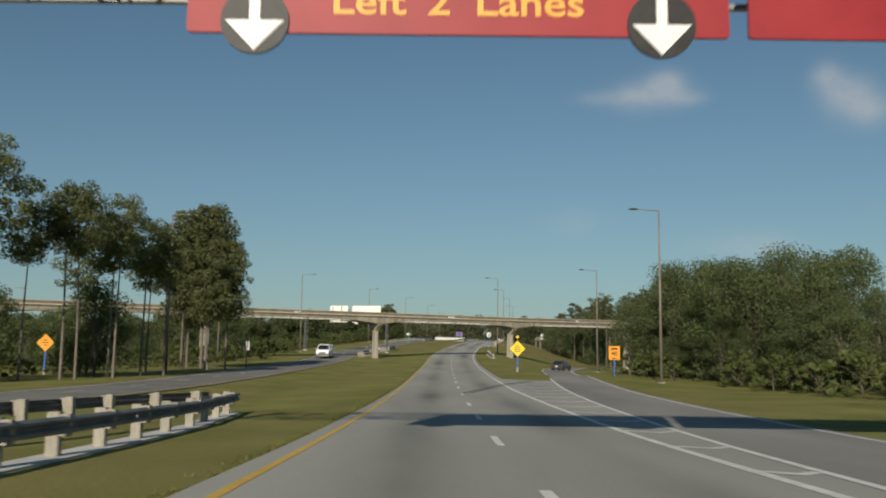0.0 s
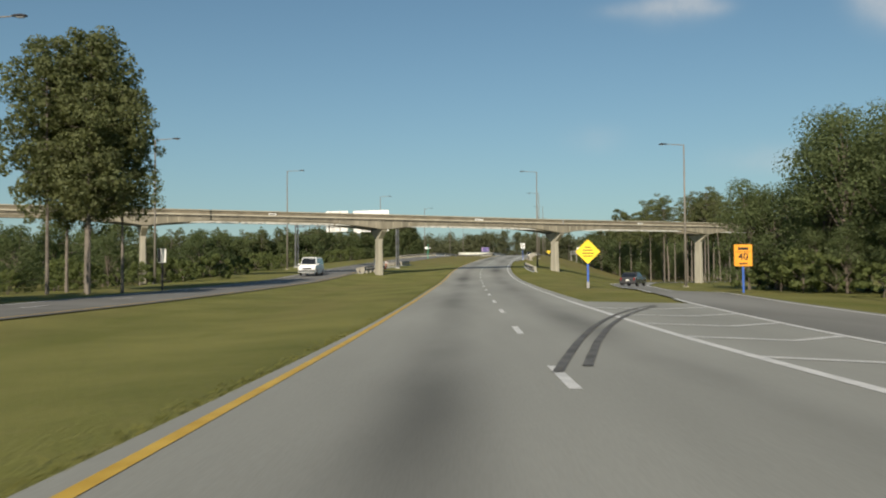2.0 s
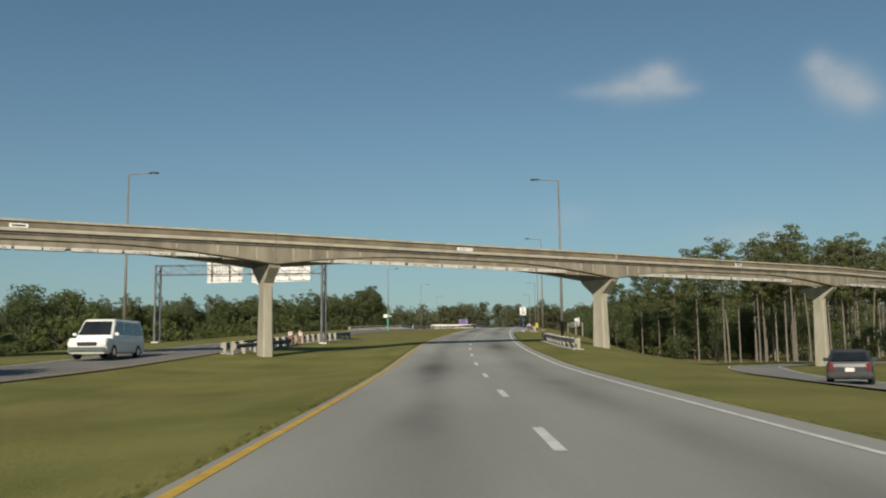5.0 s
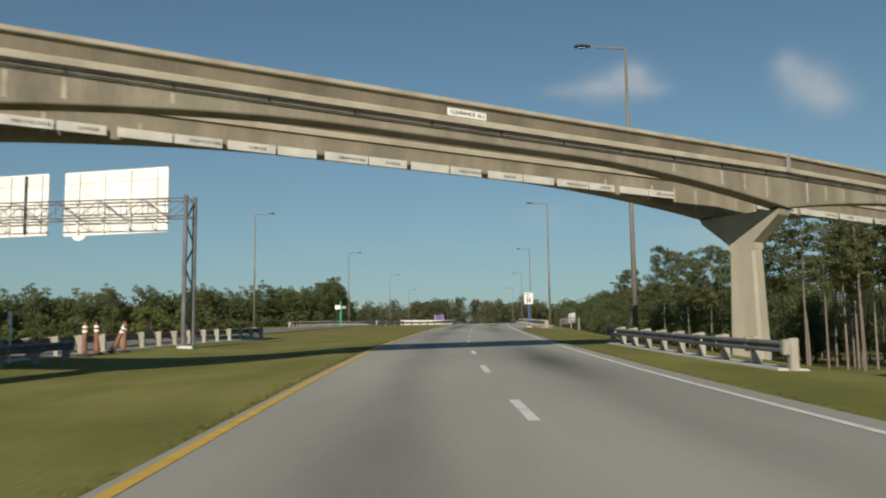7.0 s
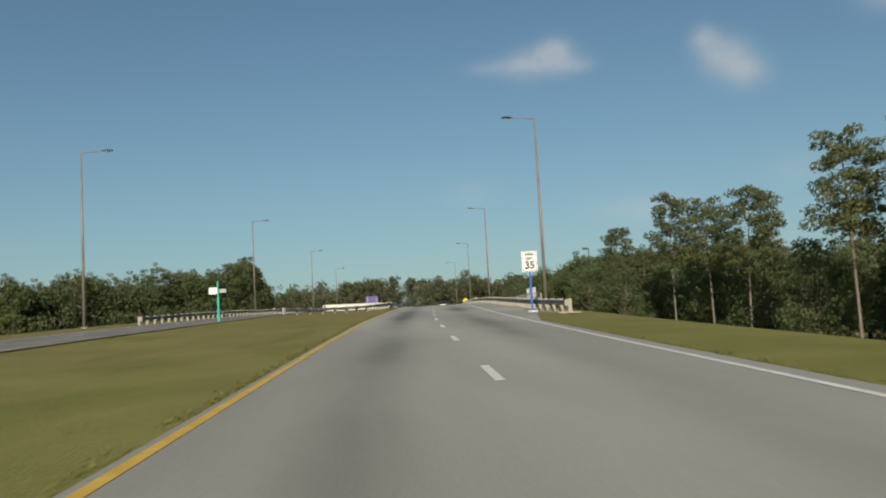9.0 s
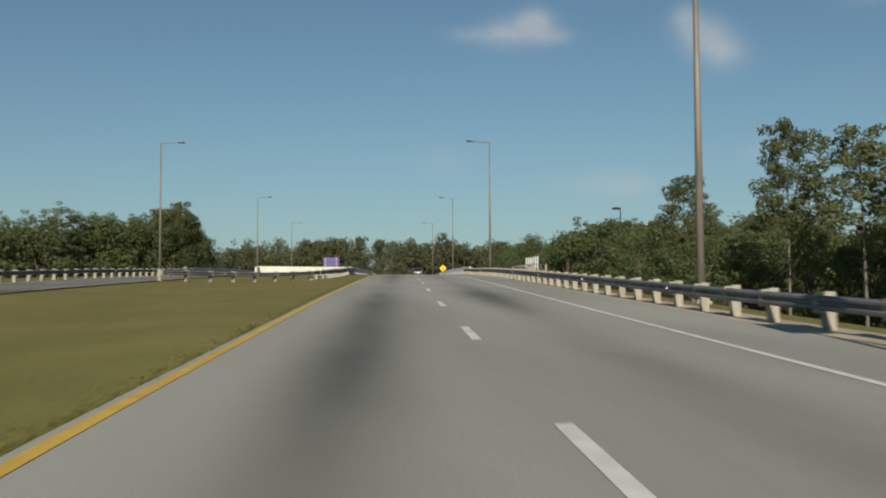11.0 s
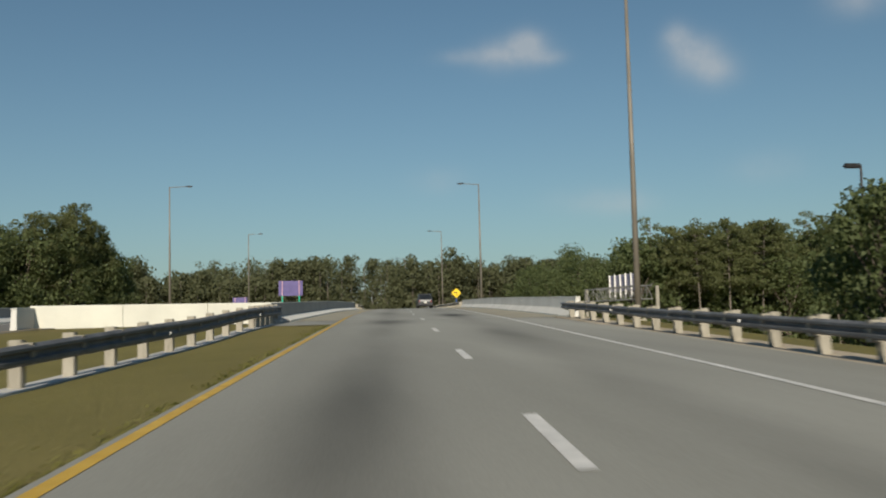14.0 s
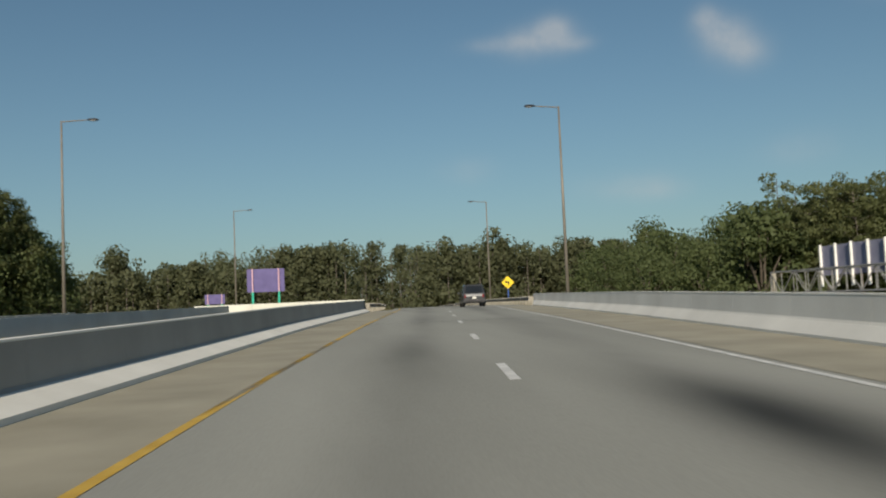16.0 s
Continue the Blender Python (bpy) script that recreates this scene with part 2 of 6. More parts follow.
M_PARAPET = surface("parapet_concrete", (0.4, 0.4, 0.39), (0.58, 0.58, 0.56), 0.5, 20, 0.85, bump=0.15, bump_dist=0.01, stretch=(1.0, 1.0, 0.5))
# parapet faces turned from the sun: their shade is put into this colour
M_PARAPET_SHADED = surface("shaded_parapet_concrete", (0.27, 0.265, 0.245), (0.34, 0.335, 0.31), 0.5, 20, 0.85, bump=0.15, bump_dist=0.01, stretch=(1.0, 1.0, 0.5))
# parapet faces towards the sun: same concrete, the light put into its colour
M_PARAPET_LIT = surface("lit_parapet_concrete", (0.54, 0.54, 0.515), (0.66, 0.66, 0.63), 0.5, 20, 0.85, bump=0.12, bump_dist=0.01, stretch=(1.0, 1.0, 0.5))
# copings and left-hand toes: sunlit tops and slopes painted in as a paler colour
M_COPING = surface("lit_coping", (0.68, 0.67, 0.62), (0.8, 0.79, 0.74), 0.8, 20, 0.8, bump=0.1, bump_dist=0.01)
M_WALL_WHITE = surface("white_painted_wall", (0.6, 0.6, 0.54), (0.74, 0.74, 0.66), 0.6, 20, 0.8, bump=0.1, bump_dist=0.01)
M_GALV = surface("galvanised_steel", (0.1, 0.104, 0.11), (0.18, 0.185, 0.192), 1.5, 40, 0.6, metal=0.15, bump=0.05)
M_GALV_DULL = surface("dull_galvanised_steel", (0.22, 0.22, 0.22), (0.36, 0.36, 0.35), 1.5, 40, 0.6, metal=0.3, bump=0.05)
M_POST = surface("pale_timber_post", (0.22, 0.205, 0.17), (0.34, 0.32, 0.27), 5, 30, 0.85, bump=0.2, object_random=0.2, stretch=(3, 3, 0.6))
M_POLE = surface("weathered_steel_pole", (0.15, 0.138, 0.12), (0.25, 0.228, 0.195), 2, 30, 0.6, metal=0.2, bump=0.05, stretch=(2, 2, 0.3))
M_DARK_METAL = surface("dark_metal", (0.03, 0.03, 0.032), (0.06, 0.06, 0.065), 3, 30, 0.5, metal=0.4, bump=0.05)
M_BLACK = surface("black_plastic", (0.012, 0.012, 0.013), (0.025, 0.025, 0.026), 6, 40, 0.5, bump=0.05)
M_SIGN_BACK = surface("bright_aluminium_sheet", (0.72, 0.71, 0.68), (0.85, 0.84, 0.8), 0.6, 20, 0.5, bump=0.02)
M_RED = surface("red_sign_sheeting", (0.24, 0.014, 0.02), (0.31, 0.022, 0.03), 1.0, 30, 0.5, bump=0.02)
M_ORANGE_TEXT = surface("orange_lettering", (0.75, 0.36, 0.05), (0.8, 0.42, 0.08), 2, 30, 0.5, bump=0)
M_ORANGE = surface("orange_sign_sheeting", (0.72, 0.28, 0.02), (0.82, 0.36, 0.04), 2, 30, 0.5, bump=0.02)
M_YELLOW = surface("yellow_sign_sheeting", (0.75, 0.52, 0.02), (0.85, 0.62, 0.04), 2, 30, 0.5, bump=0.02)
M_WHITE = surface("white_enamel", (0.72, 0.72, 0.7), (0.82, 0.82, 0.8), 2, 30, 0.45, bump=0.02)
M_PANEL = surface("weathered_white_panel", (0.42, 0.43, 0.41), (0.6, 0.6, 0.57), 1.6, 30, 0.55, bump=0.02)
M_BLUE_POST = surface("blue_painted_post", (0.03, 0.08, 0.32), (0.05, 0.13, 0.45), 3, 30, 0.5, bump=0.05)
M_GREEN_POST = surface("green_painted_post", (0.01, 0.3, 0.2), (0.02, 0.4, 0.28), 3, 30, 0.5, bump=0.05)
M_PURPLE = surface("purple_sign_sheeting", (0.085, 0.07, 0.2), (0.12, 0.1, 0.26), 1.5, 30, 0.5, bump=0.02)
M_PINK = surface("pink_trim", (0.5, 0.3, 0.38), (0.6, 0.38, 0.45), 2, 30, 0.5, bump=0.02)
M_BARREL = surface("faded_red_plastic", (0.2, 0.085, 0.058), (0.28, 0.13, 0.092), 4, 30, 0.6, bump=0.05)
M_BARK_PINE = surface("pine_bark", (0.085, 0.074, 0.062), (0.2, 0.175, 0.148), 5, 25, 0.95, bump=0.5, bump_dist=0.03, object_random=0.2, stretch=(3, 3, 0.5))
M_BARK_OAK = surface("oak_bark", (0.06, 0.05, 0.04), (0.15, 0.125, 0.1), 5, 25, 0.95, bump=0.5, bump_dist=0.03, object_random=0.2, stretch=(3, 3, 0.5))
M_PINE = leaf_mat("pine_needles", (0.083, 0.098, 0.042), (0.158, 0.172, 0.076))
M_OAK = leaf_mat("oak_leaves", (0.074, 0.097, 0.042), (0.136, 0.164, 0.071))
M_SHRUB = leaf_mat("shrub_leaves", (0.078, 0.1, 0.036), (0.15, 0.176, 0.062))
M_FAR = leaf_mat("far_foliage", (0.09, 0.101, 0.056), (0.125, 0.134, 0.073))
M_TUFT = leaf_mat("grass_blades", (0.12, 0.124, 0.036), (0.225, 0.21, 0.068))


# ---- building helpers ----
def mesh_from(name, verts, faces, mats, smooth=False, idx=None):
    me = bpy.data.meshes.new(name)
    me.from_pydata([tuple(v) for v in verts], [], faces)
    for m in (mats if isinstance(mats, (list, tuple)) else [mats]):
        me.materials.append(m)
    if idx is not None:
        me.polygons.foreach_set("material_index", idx)
    if smooth:
        me.polygons.foreach_set("use_smooth", [True] * len(me.polygons))
    me.update()
    return me


def thing(name, label, category, group="", kind="", at=None):
    ob = new(name)
    ob.empty_display_size = 0.3
    if at is not None:
        ob.matrix_basis = at
    return tagged(ob, label, category, group, kind)


def part(name, bm, material, parent, label="", smooth=False):
    me = bpy.data.meshes.new(name)
    bmesh.ops.recalc_face_normals(bm, faces=bm.faces)
    bm.to_mesh(me)
    bm.free()
    for m in (material if isinstance(material, (list, tuple)) else [material]):
        me.materials.append(m)
    if smooth:
        me.polygons.foreach_set("use_smooth", [True] * len(me.polygons))
    ob = new(name, me)
    ob.parent = parent
    if label:
        ob["label"] = label
    return ob


def share(name, me, parent, m):
    ob = new(name, me)
    ob.parent = parent
    ob.matrix_basis = m
    return ob


def single(name, bm, material, label, category, group="", kind="", smooth=False):
    ob = part(name, bm, material, None, "", smooth)
    return tagged(ob, label, category, group, kind)


def box(bm, cx, cy, cz, sx, sy, sz, bevel=0.0, m=None, mat=0):
    r = bmesh.ops.create_cube(bm, size=1.0, matrix=(m or Matrix()) @ Matrix.Translation((cx, cy, cz)) @ Matrix.Diagonal((sx, sy, sz, 1)))
    vs = r["verts"]
    fs = list({f for v in vs for f in v.link_faces})
    if bevel:
        es = list({e for v in vs for e in v.link_edges})
        bmesh.ops.bevel(bm, geom=es, offset=bevel, segments=2, affect="EDGES")
    if mat:
        for f in fs:
            if f.is_valid:
                f.material_index = mat
    return bm


def tube(bm, p, q, r0, r1=None, n=10, cap=True):
    p, q = Vector(p), Vector(q)
    d = q - p
    m = Matrix.Translation((p + q) / 2) @ d.to_track_quat("Z", "Y").to_matrix().to_4x4()
    bmesh.ops.create_cone(bm, cap_ends=cap, segments=n, radius1=r0, radius2=r0 if r1 is None else r1, depth=d.length, matrix=m)
    return bm


def loft(bm, loops, closed=True, caps=True):
    """Skins a row of equally long vertex loops."""
    rows = [[bm.verts.new(v) for v in lp] for lp in loops]
    n = len(rows[0])
    for a, b in zip(rows, rows[1:]):
        for i in range(n if closed else n - 1):
            j = (i + 1) % n
            bm.faces.new((a[i], a[j], b[j], b[i]))
    if caps and closed:
        bm.faces.new(rows[0][::-1])
        bm.faces.new(rows[-1])
    return bm


def text_mesh(name, body, size, mat, parent, m, extrude=0.004, align="CENTER", label="", bold=0.012):
    cu = bpy.data.curves.new(name, "FONT")
    cu.body, cu.size, cu.extrude, cu.align_x, cu.align_y = body, size, extrude, align, "CENTER"
    cu.resolution_u, cu.offset = 3, size * bold
    tmp = bpy.data.objects.new(name + "_tmp", cu)
    me = bpy.data.meshes.new_from_object(tmp)
    bpy.data.objects.remove(tmp)
    me.materials.clear()
    me.materials.append(mat)
    ob = new(name, me)
    ob.parent = parent
    ob.matrix_basis = m
    if label:
        ob["label"] = label
    return ob


FACE = pose(0, 0, 0, 90, 0, 0)   # lays a flat outline upright, facing the oncoming camera


# ---- the line of the road: sideways place and height along y ----
LINE = [(-400, 0, 1.6), (-80, 0, 1.3), (-40, 0, 0.95), (0, 0, 0), (20, -.13, -.5), (36, -.12, -.68), (54, -.19, -.745), (75, -.15, -.58), (96, -.1, -.32), (114, .03, -.02),
        (127, .11, .26), (145, .4, .97), (164, 1.14, 1.77), (187, 2.7, 2.68), (207, 4.2, 3.47), (231, 6.45, 4.4), (250, 8.4, 5.11), (269, 10.27, 5.76),
        (298, 12.95, 6.51), (330, 16.1, 7.1), (365, 19.7, 7.52), (420, 23.3, 7.6), (480, 23.5, 6.9), (560, 17, 5.0), (700, -12, 2.0), (900, -80, 0.5), (4200, -80, 0.0)]
_ly = np.arange(-400, 4200, 2.0)
_lx = np.interp(_ly, [p[0] for p in LINE], [p[1] for p in LINE])
_lz = np.interp(_ly, [p[0] for p in LINE], [p[2] for p in LINE])
_k = np.hanning(11)
_k /= _k.sum()
_lx = np.convolve(np.pad(_lx, 5, mode="edge"), _k, "valid")
_lz = np.convolve(np.pad(_lz, 5, mode="edge"), _k, "valid")


def RX(y):
    return float(np.interp(y, _ly, _lx))


def RZ(y):
    return float(np.interp(y, _ly, _lz))


def sstep(a, b, v):
    u = min(max((v - a) / (b - a), 0.0), 1.0)
    return u * u * (3 - 2 * u)


RAMP_L = [(0, 5.0), (11, 5.4), (41, 6.9), (62, 8.3), (76, 9.4), (95, 11.0), (110, 12.4), (125, 14.2), (138, 16.4), (150, 18.9), (162, 21.8), (172, 25.2), (179, 29.5), (183, 36.0), (185, 48.0), (186, 75.0)]
BRIDGE = (303.0, 362.0)
LOW = -0.8


def base_z(y, o):
    b = LOW + 0.35 * noise.noise((o * 0.03, y * 0.03, 0.0))
    return b + max(0.0, RZ(min(y, 30))) * (1 - sstep(10, 45, y)) if y < 45 else b


def ground_z(y, o):
    """Height of the bare ground at y, o metres to the right of the line."""
    R, B = RZ(y) - 0.05 + 0.035 * sstep(284, 292, y) * (1 - sstep(296, 299, y)), base_z(y, o)
    if o > 0:
        e = 7.5 + (max(7.5, ramp_l(y) + 5.4) - 7.5) * (1 - sstep(74, 100, y))
        w = sstep(e, e + 3.5 * abs(R - B) + 7, o)
    else:
        w = sstep(27.5, 27.5 + 4.5 * abs(R - B) + 9, -o)
    z = R + (B - R) * w
    if -14 < o < -3.5 and 30 < y < 300:      # the median is a shallow swale
        z -= 0.22 * math.sin((-3.5 - o) / 10.5 * math.pi) * (1 - sstep(282, 293, y))
    if BRIDGE[0] - 3 < y < BRIDGE[1] + 3:
        c = sstep(BRIDGE[0] - 2, BRIDGE[0] + 1, y) * (1 - sstep(BRIDGE[1] - 1, BRIDGE[1] + 2, y))
        z = z + (min(LOW, z) - z) * c
    return z


def P(y, o, dz=0.0, on="road"):
    return Vector((RX(y) + o, y, (RZ(y) if on == "road" else ground_z(y, o)) + dz))


def steps(a, b, d):
    n = max(1, int(round((b - a) / d)))
    return [a + (b - a) * i / n for i in range(n + 1)]


def strip(name, y0, y1, left, right, dz, mat, d=2.0, cols=1, on="road", thick=0.0):
    """A band along the road between two sideways places, which may be functions of y."""
    fl = left if callable(left) else (lambda y: left)
    fr = right if callable(right) else (lambda y: right)
    vs, fs = [], []
    ys = steps(y0, y1, d)
    for y in ys:
        a, b = fl(y), fr(y)
        for i in range(cols + 1):
            vs.append(P(y, a + (b - a) * i / cols, dz, on))
    w = cols + 1
    for j in range(len(ys) - 1):
        for i in range(cols):
            fs.append((j * w + i, j * w + i + 1, (j + 1) * w + i + 1, (j + 1) * w + i))
    if thick:
        n0 = len(vs)
        vs += [v - Vector((0, 0, thick)) for v in vs]
        fs += [tuple(n0 + k for k in f[::-1]) for f in fs]
        for j in range(len(ys) - 1):
            for i, fl_ in ((0, True), (cols, False)):
                a, b = j * w + i, (j + 1) * w + i
                fs.append((a, b, n0 + b, n0 + a) if fl_ else (b, a, n0 + a, n0 + b))
        fs.append(tuple(range(cols, -1, -1)) + tuple(range(n0, n0 + w)))
        e = (len(ys) - 1) * w
        fs.append(tuple(range(e, e + w)) + tuple(range(n0 + e + cols, n0 + e - 1, -1)))
    me = mesh_from(name, vs, fs, mat)
    if mat is M_ASPHALT:
        me.attributes.new("across", "FLOAT", "POINT").data.foreach_set("value", [v.x - RX(v.y) for v in vs])
    return new(name, me)


def lin(table):
    return lambda y: float(np.interp(y, [p[0] for p in table], [p[1] for p in table]))


ramp_l = lin(RAMP_L)


# ---- ground ----
def build_ground():
    ys = [-400, -300, -200, -150] + list(np.arange(-110, 470, 2.5)) + list(np.arange(470, 760, 15.0)) + [800, 900, 1050, 1300, 1700, 2300, 3200, 4150]
    os_ = [-3000, -1500, -800, -400, -250, -180, -130, -100, -85, -72, -62, -54, -48] + list(np.arange(-44, 50, 1.5)) + [52, 56, 62, 70, 80, 95, 115, 140, 180, 250, 400, 800, 1500, 3000]
    vs = [(RX(y) + o, y, ground_z(y, o)) for y in ys for o in os_]
    w = len(os_)
    fs = [(j * w + i, j * w + i + 1, (j + 1) * w + i + 1, (j + 1) * w + i) for j in range(len(ys) - 1) for i in range(w - 1)]
    g = new("ground", mesh_from("ground", vs, fs, M_GRASS, smooth=True))
    return tagged(g, "mown yellow-green grass verges falling away from the road", "ground", kind="structure")


build_ground()


def road_tag(ob, label, cat="road"):
    return tagged(ob, label, cat, kind="structure")


# ---- roads ----
road = road_tag(strip("road", -110, 620, lin([(0, -2.78), (30, -2.7), (60, -2.48), (296, -2.44), (298, -4.6), (362, -4.6), (375, -3.2), (700, -3.2)]),
                      lin([(-20, 8.9), (0, 9.0), (11, 9.4), (41, 10.9), (62, 12.2), (71.0, 13.0), (72.6, 5.15), (198, 5.15), (212, 6.9), (620, 6.9)]), 0.0, M_ASPHALT, 2.0, 12),
                "worn grey asphalt main road with two lanes")
opp_road = road_tag(strip("road_opposite", -110, 620, -20.9, lin([(0, -14.2), (295, -14.2), (620, -14.2)]), 0.0, M_ASPHALT_OLD, 3.0, 4),
                    "grey asphalt carriageway for oncoming traffic beyond the median")


def ramp_strip(name, a, b, dz, mat, o0, o1):
    """A band at constant distances from the ramp's left edge, square to it."""
    pts = []
    tab = RAMP_L
    for (ya, oa), (yb, ob) in zip(tab, tab[1:]):
        n = max(2, int(math.hypot(yb - ya, ob - oa) / 2))
        pts += [(ya + (yb - ya) * i / n, oa + (ob - oa) * i / n) for i in range(n)]
    pts = [p for p in pts if a <= p[0] <= b] + ([tab[-1]] if b >= tab[-1][0] else [])
    xy = np.array([(RX(y) + o, y) for y, o in pts])
    for _ in range(6):
        xy[1:-1] = (xy[:-2] + 2 * xy[1:-1] + xy[2:]) / 4
    t = np.gradient(xy, axis=0)
    t /= np.linalg.norm(t, axis=1)[:, None]
    nrm = np.c_[t[:, 1], -t[:, 0]]
    vs, fs = [], []
    for (x, y), (nx, ny) in zip(xy, nrm):
        for k in (o0, o0 + (o1 - o0) * 0.5, o1):
            X, Y = x + nx * k, y + ny * k
            w = (1 - sstep(12.6, 14.0, X - RX(Y))) * (1 - sstep(71, 78, Y))
            vs.append((X, Y, (RZ(Y) + dz * 0.2 - 0.008) * w + (ground_z(Y, X - RX(Y)) + dz) * (1 - w)))
    for j in range(len(xy) - 1):
        for i in range(2):
            fs.append((j * 3 + i, j * 3 + i + 1, j * 3 + i + 4, j * 3 + i + 3))
    return new(name, mesh_from(name, vs, fs, mat))


road_tag(ramp_strip("road_exit_ramp", 3, 200, 0.07, M_RAMP, 0.1, 4.1), "grey asphalt exit ramp curving away through the grass")


road_tag(strip("road_widening", 294.0, 299.5, -4.7, -2.42, 0.004, M_ASPHALT, 0.5, 3), "grey asphalt shoulder leading onto the bridge", "shoulder")


# ---- painted lines ----
def paint(ob, label):
    ob.parent = road
    ob["label"] = label
    return ob


paint(strip("edge_line", -110, 620, lin([(0, -2.36), (295, -2.36), (312, -2.62), (620, -2.62)]), lin([(0, -2.22), (295, -2.22), (312, -2.5), (620, -2.5)]), 0.006, M_YELLOW_PAINT), "solid yellow edge line")
paint(strip("edge_line", -40, 74, 4.42, 4.62, 0.006, M_WHITE_PAINT), "wide white line beside the gore")
paint(strip("edge_line", 74, 620, lin([(74, 4.46), (200, 4.72), (620, 4.72)]), lin([(74, 4.58), (200, 4.85), (620, 4.85)]), 0.006, M_WHITE_PAINT), "solid white edge line")
paint(ramp_strip("edge_line", 3, 78, 0.085, M_WHITE_PAINT, -0.1, 0.08), "wide white line beside the gore")
paint(ramp_strip("edge_line", 84, 200, 0.085, M_WHITE_PAINT, -0.1, 0.02), "white ramp edge line")
paint(ramp_strip("edge_line", 3, 200, 0.085, M_WHITE_PAINT, 3.72, 3.84), "white ramp edge line")
DASHES = [18.3 - 9.3 * k for k in range(9, 0, -1)] + [18.3, 27.2, 36.2, 47.0, 56.6, 65.9, 74.6, 83.8, 92.7, 101.6, 110.6, 119.5, 129.1, 138.5, 147.3, 155.8, 166.6, 177.4, 188.0, 197.4, 206.8, 216.2,
          225.6, 236.8, 247.4, 257.0, 266.8, 276.2, 287.0, 298.4, 310.9, 320.4] + [331.1 + 10.2 * k for k in range(26)]
for y in DASHES:
    o = 1.18 - 0.2 * sstep(296, 312, y)
    q = strip("lane_dash", y - 1.3, y + 1.3, o, o + 0.15, 0.006, M_WHITE_PAINT, 2.6)
    q.parent = road
for y in np.arange(8, 71, 4.6):      # chevron bars, bent towards the traffic
    a, b = 4.62, ramp_l(y) - 0.1
    if b - a > 0.6:
        k, v = a + (b - a) * 0.56, min(0.42 * (b - a), 1.3)
        vs = [P(y + e + dy, o, 0.0085) for o, dy in ((a, 0.0), (k, -v), (b, -0.15 * v)) for e in (0.0, 0.3)]
        q = new("gore_bar", mesh_from("gore_bar", vs, [(0, 2, 3, 1), (2, 4, 5, 3)], M_WHITE_PAINT))
        q.parent = road
for o0, o1 in ((-20.5, -20.38), (-14.75, -14.63)):
    q = strip("edge_line", -110, 620, o0, o1, 0.006, M_WHITE_PAINT if o0 < -20 else M_YELLOW_PAINT)
    q.parent = opp_road
for y in steps(-60, 596, 9.42):
    q = strip("lane_dash", y, y + 2.6, -18.06, -17.94, 0.006, M_WHITE_PAINT, 2.6)
    q.parent = opp_road


# ---- elevated guideway: piers and pairs of haunched beams ----
PIERS = [(-84.0, 104.5, 6.2, 8.1), (-59.8, 118.2, 6.2, 8.08), (-35.3, 131.4, 6.2, 8.06), (-10.8, 144.6, 6.25, 8.08), (12.1, 158.0, 6.25, 8.1), (36.2, 175.2, 6.65, 8.5), (57.5, 194.0, 6.9, 8.8), (76.0, 215.5, 7.1, 9.0)]


def guide_dir(i):
    a, b = PIERS[max(i - 1, 0)], PIERS[min(i + 1, len(PIERS) - 1)]
    return Vector((b[0] - a[0], b[1] - a[1], 0)).normalized()


def beam_profile(top, bot):
    """Half outline of a beam, from the top centre down: sideways place and height."""
    return [(0.36, top), (0.4, top - 0.03), (0.4, top - 0.11), (0.31, top - 0.16), (0.3, top - 0.44), (0.38, top - 0.51), (0.38, top - 0.6),
            (0.32, top - 0.65), (0.31, top - 0.8), (0.32, bot + 0.03), (0.3, bot)]


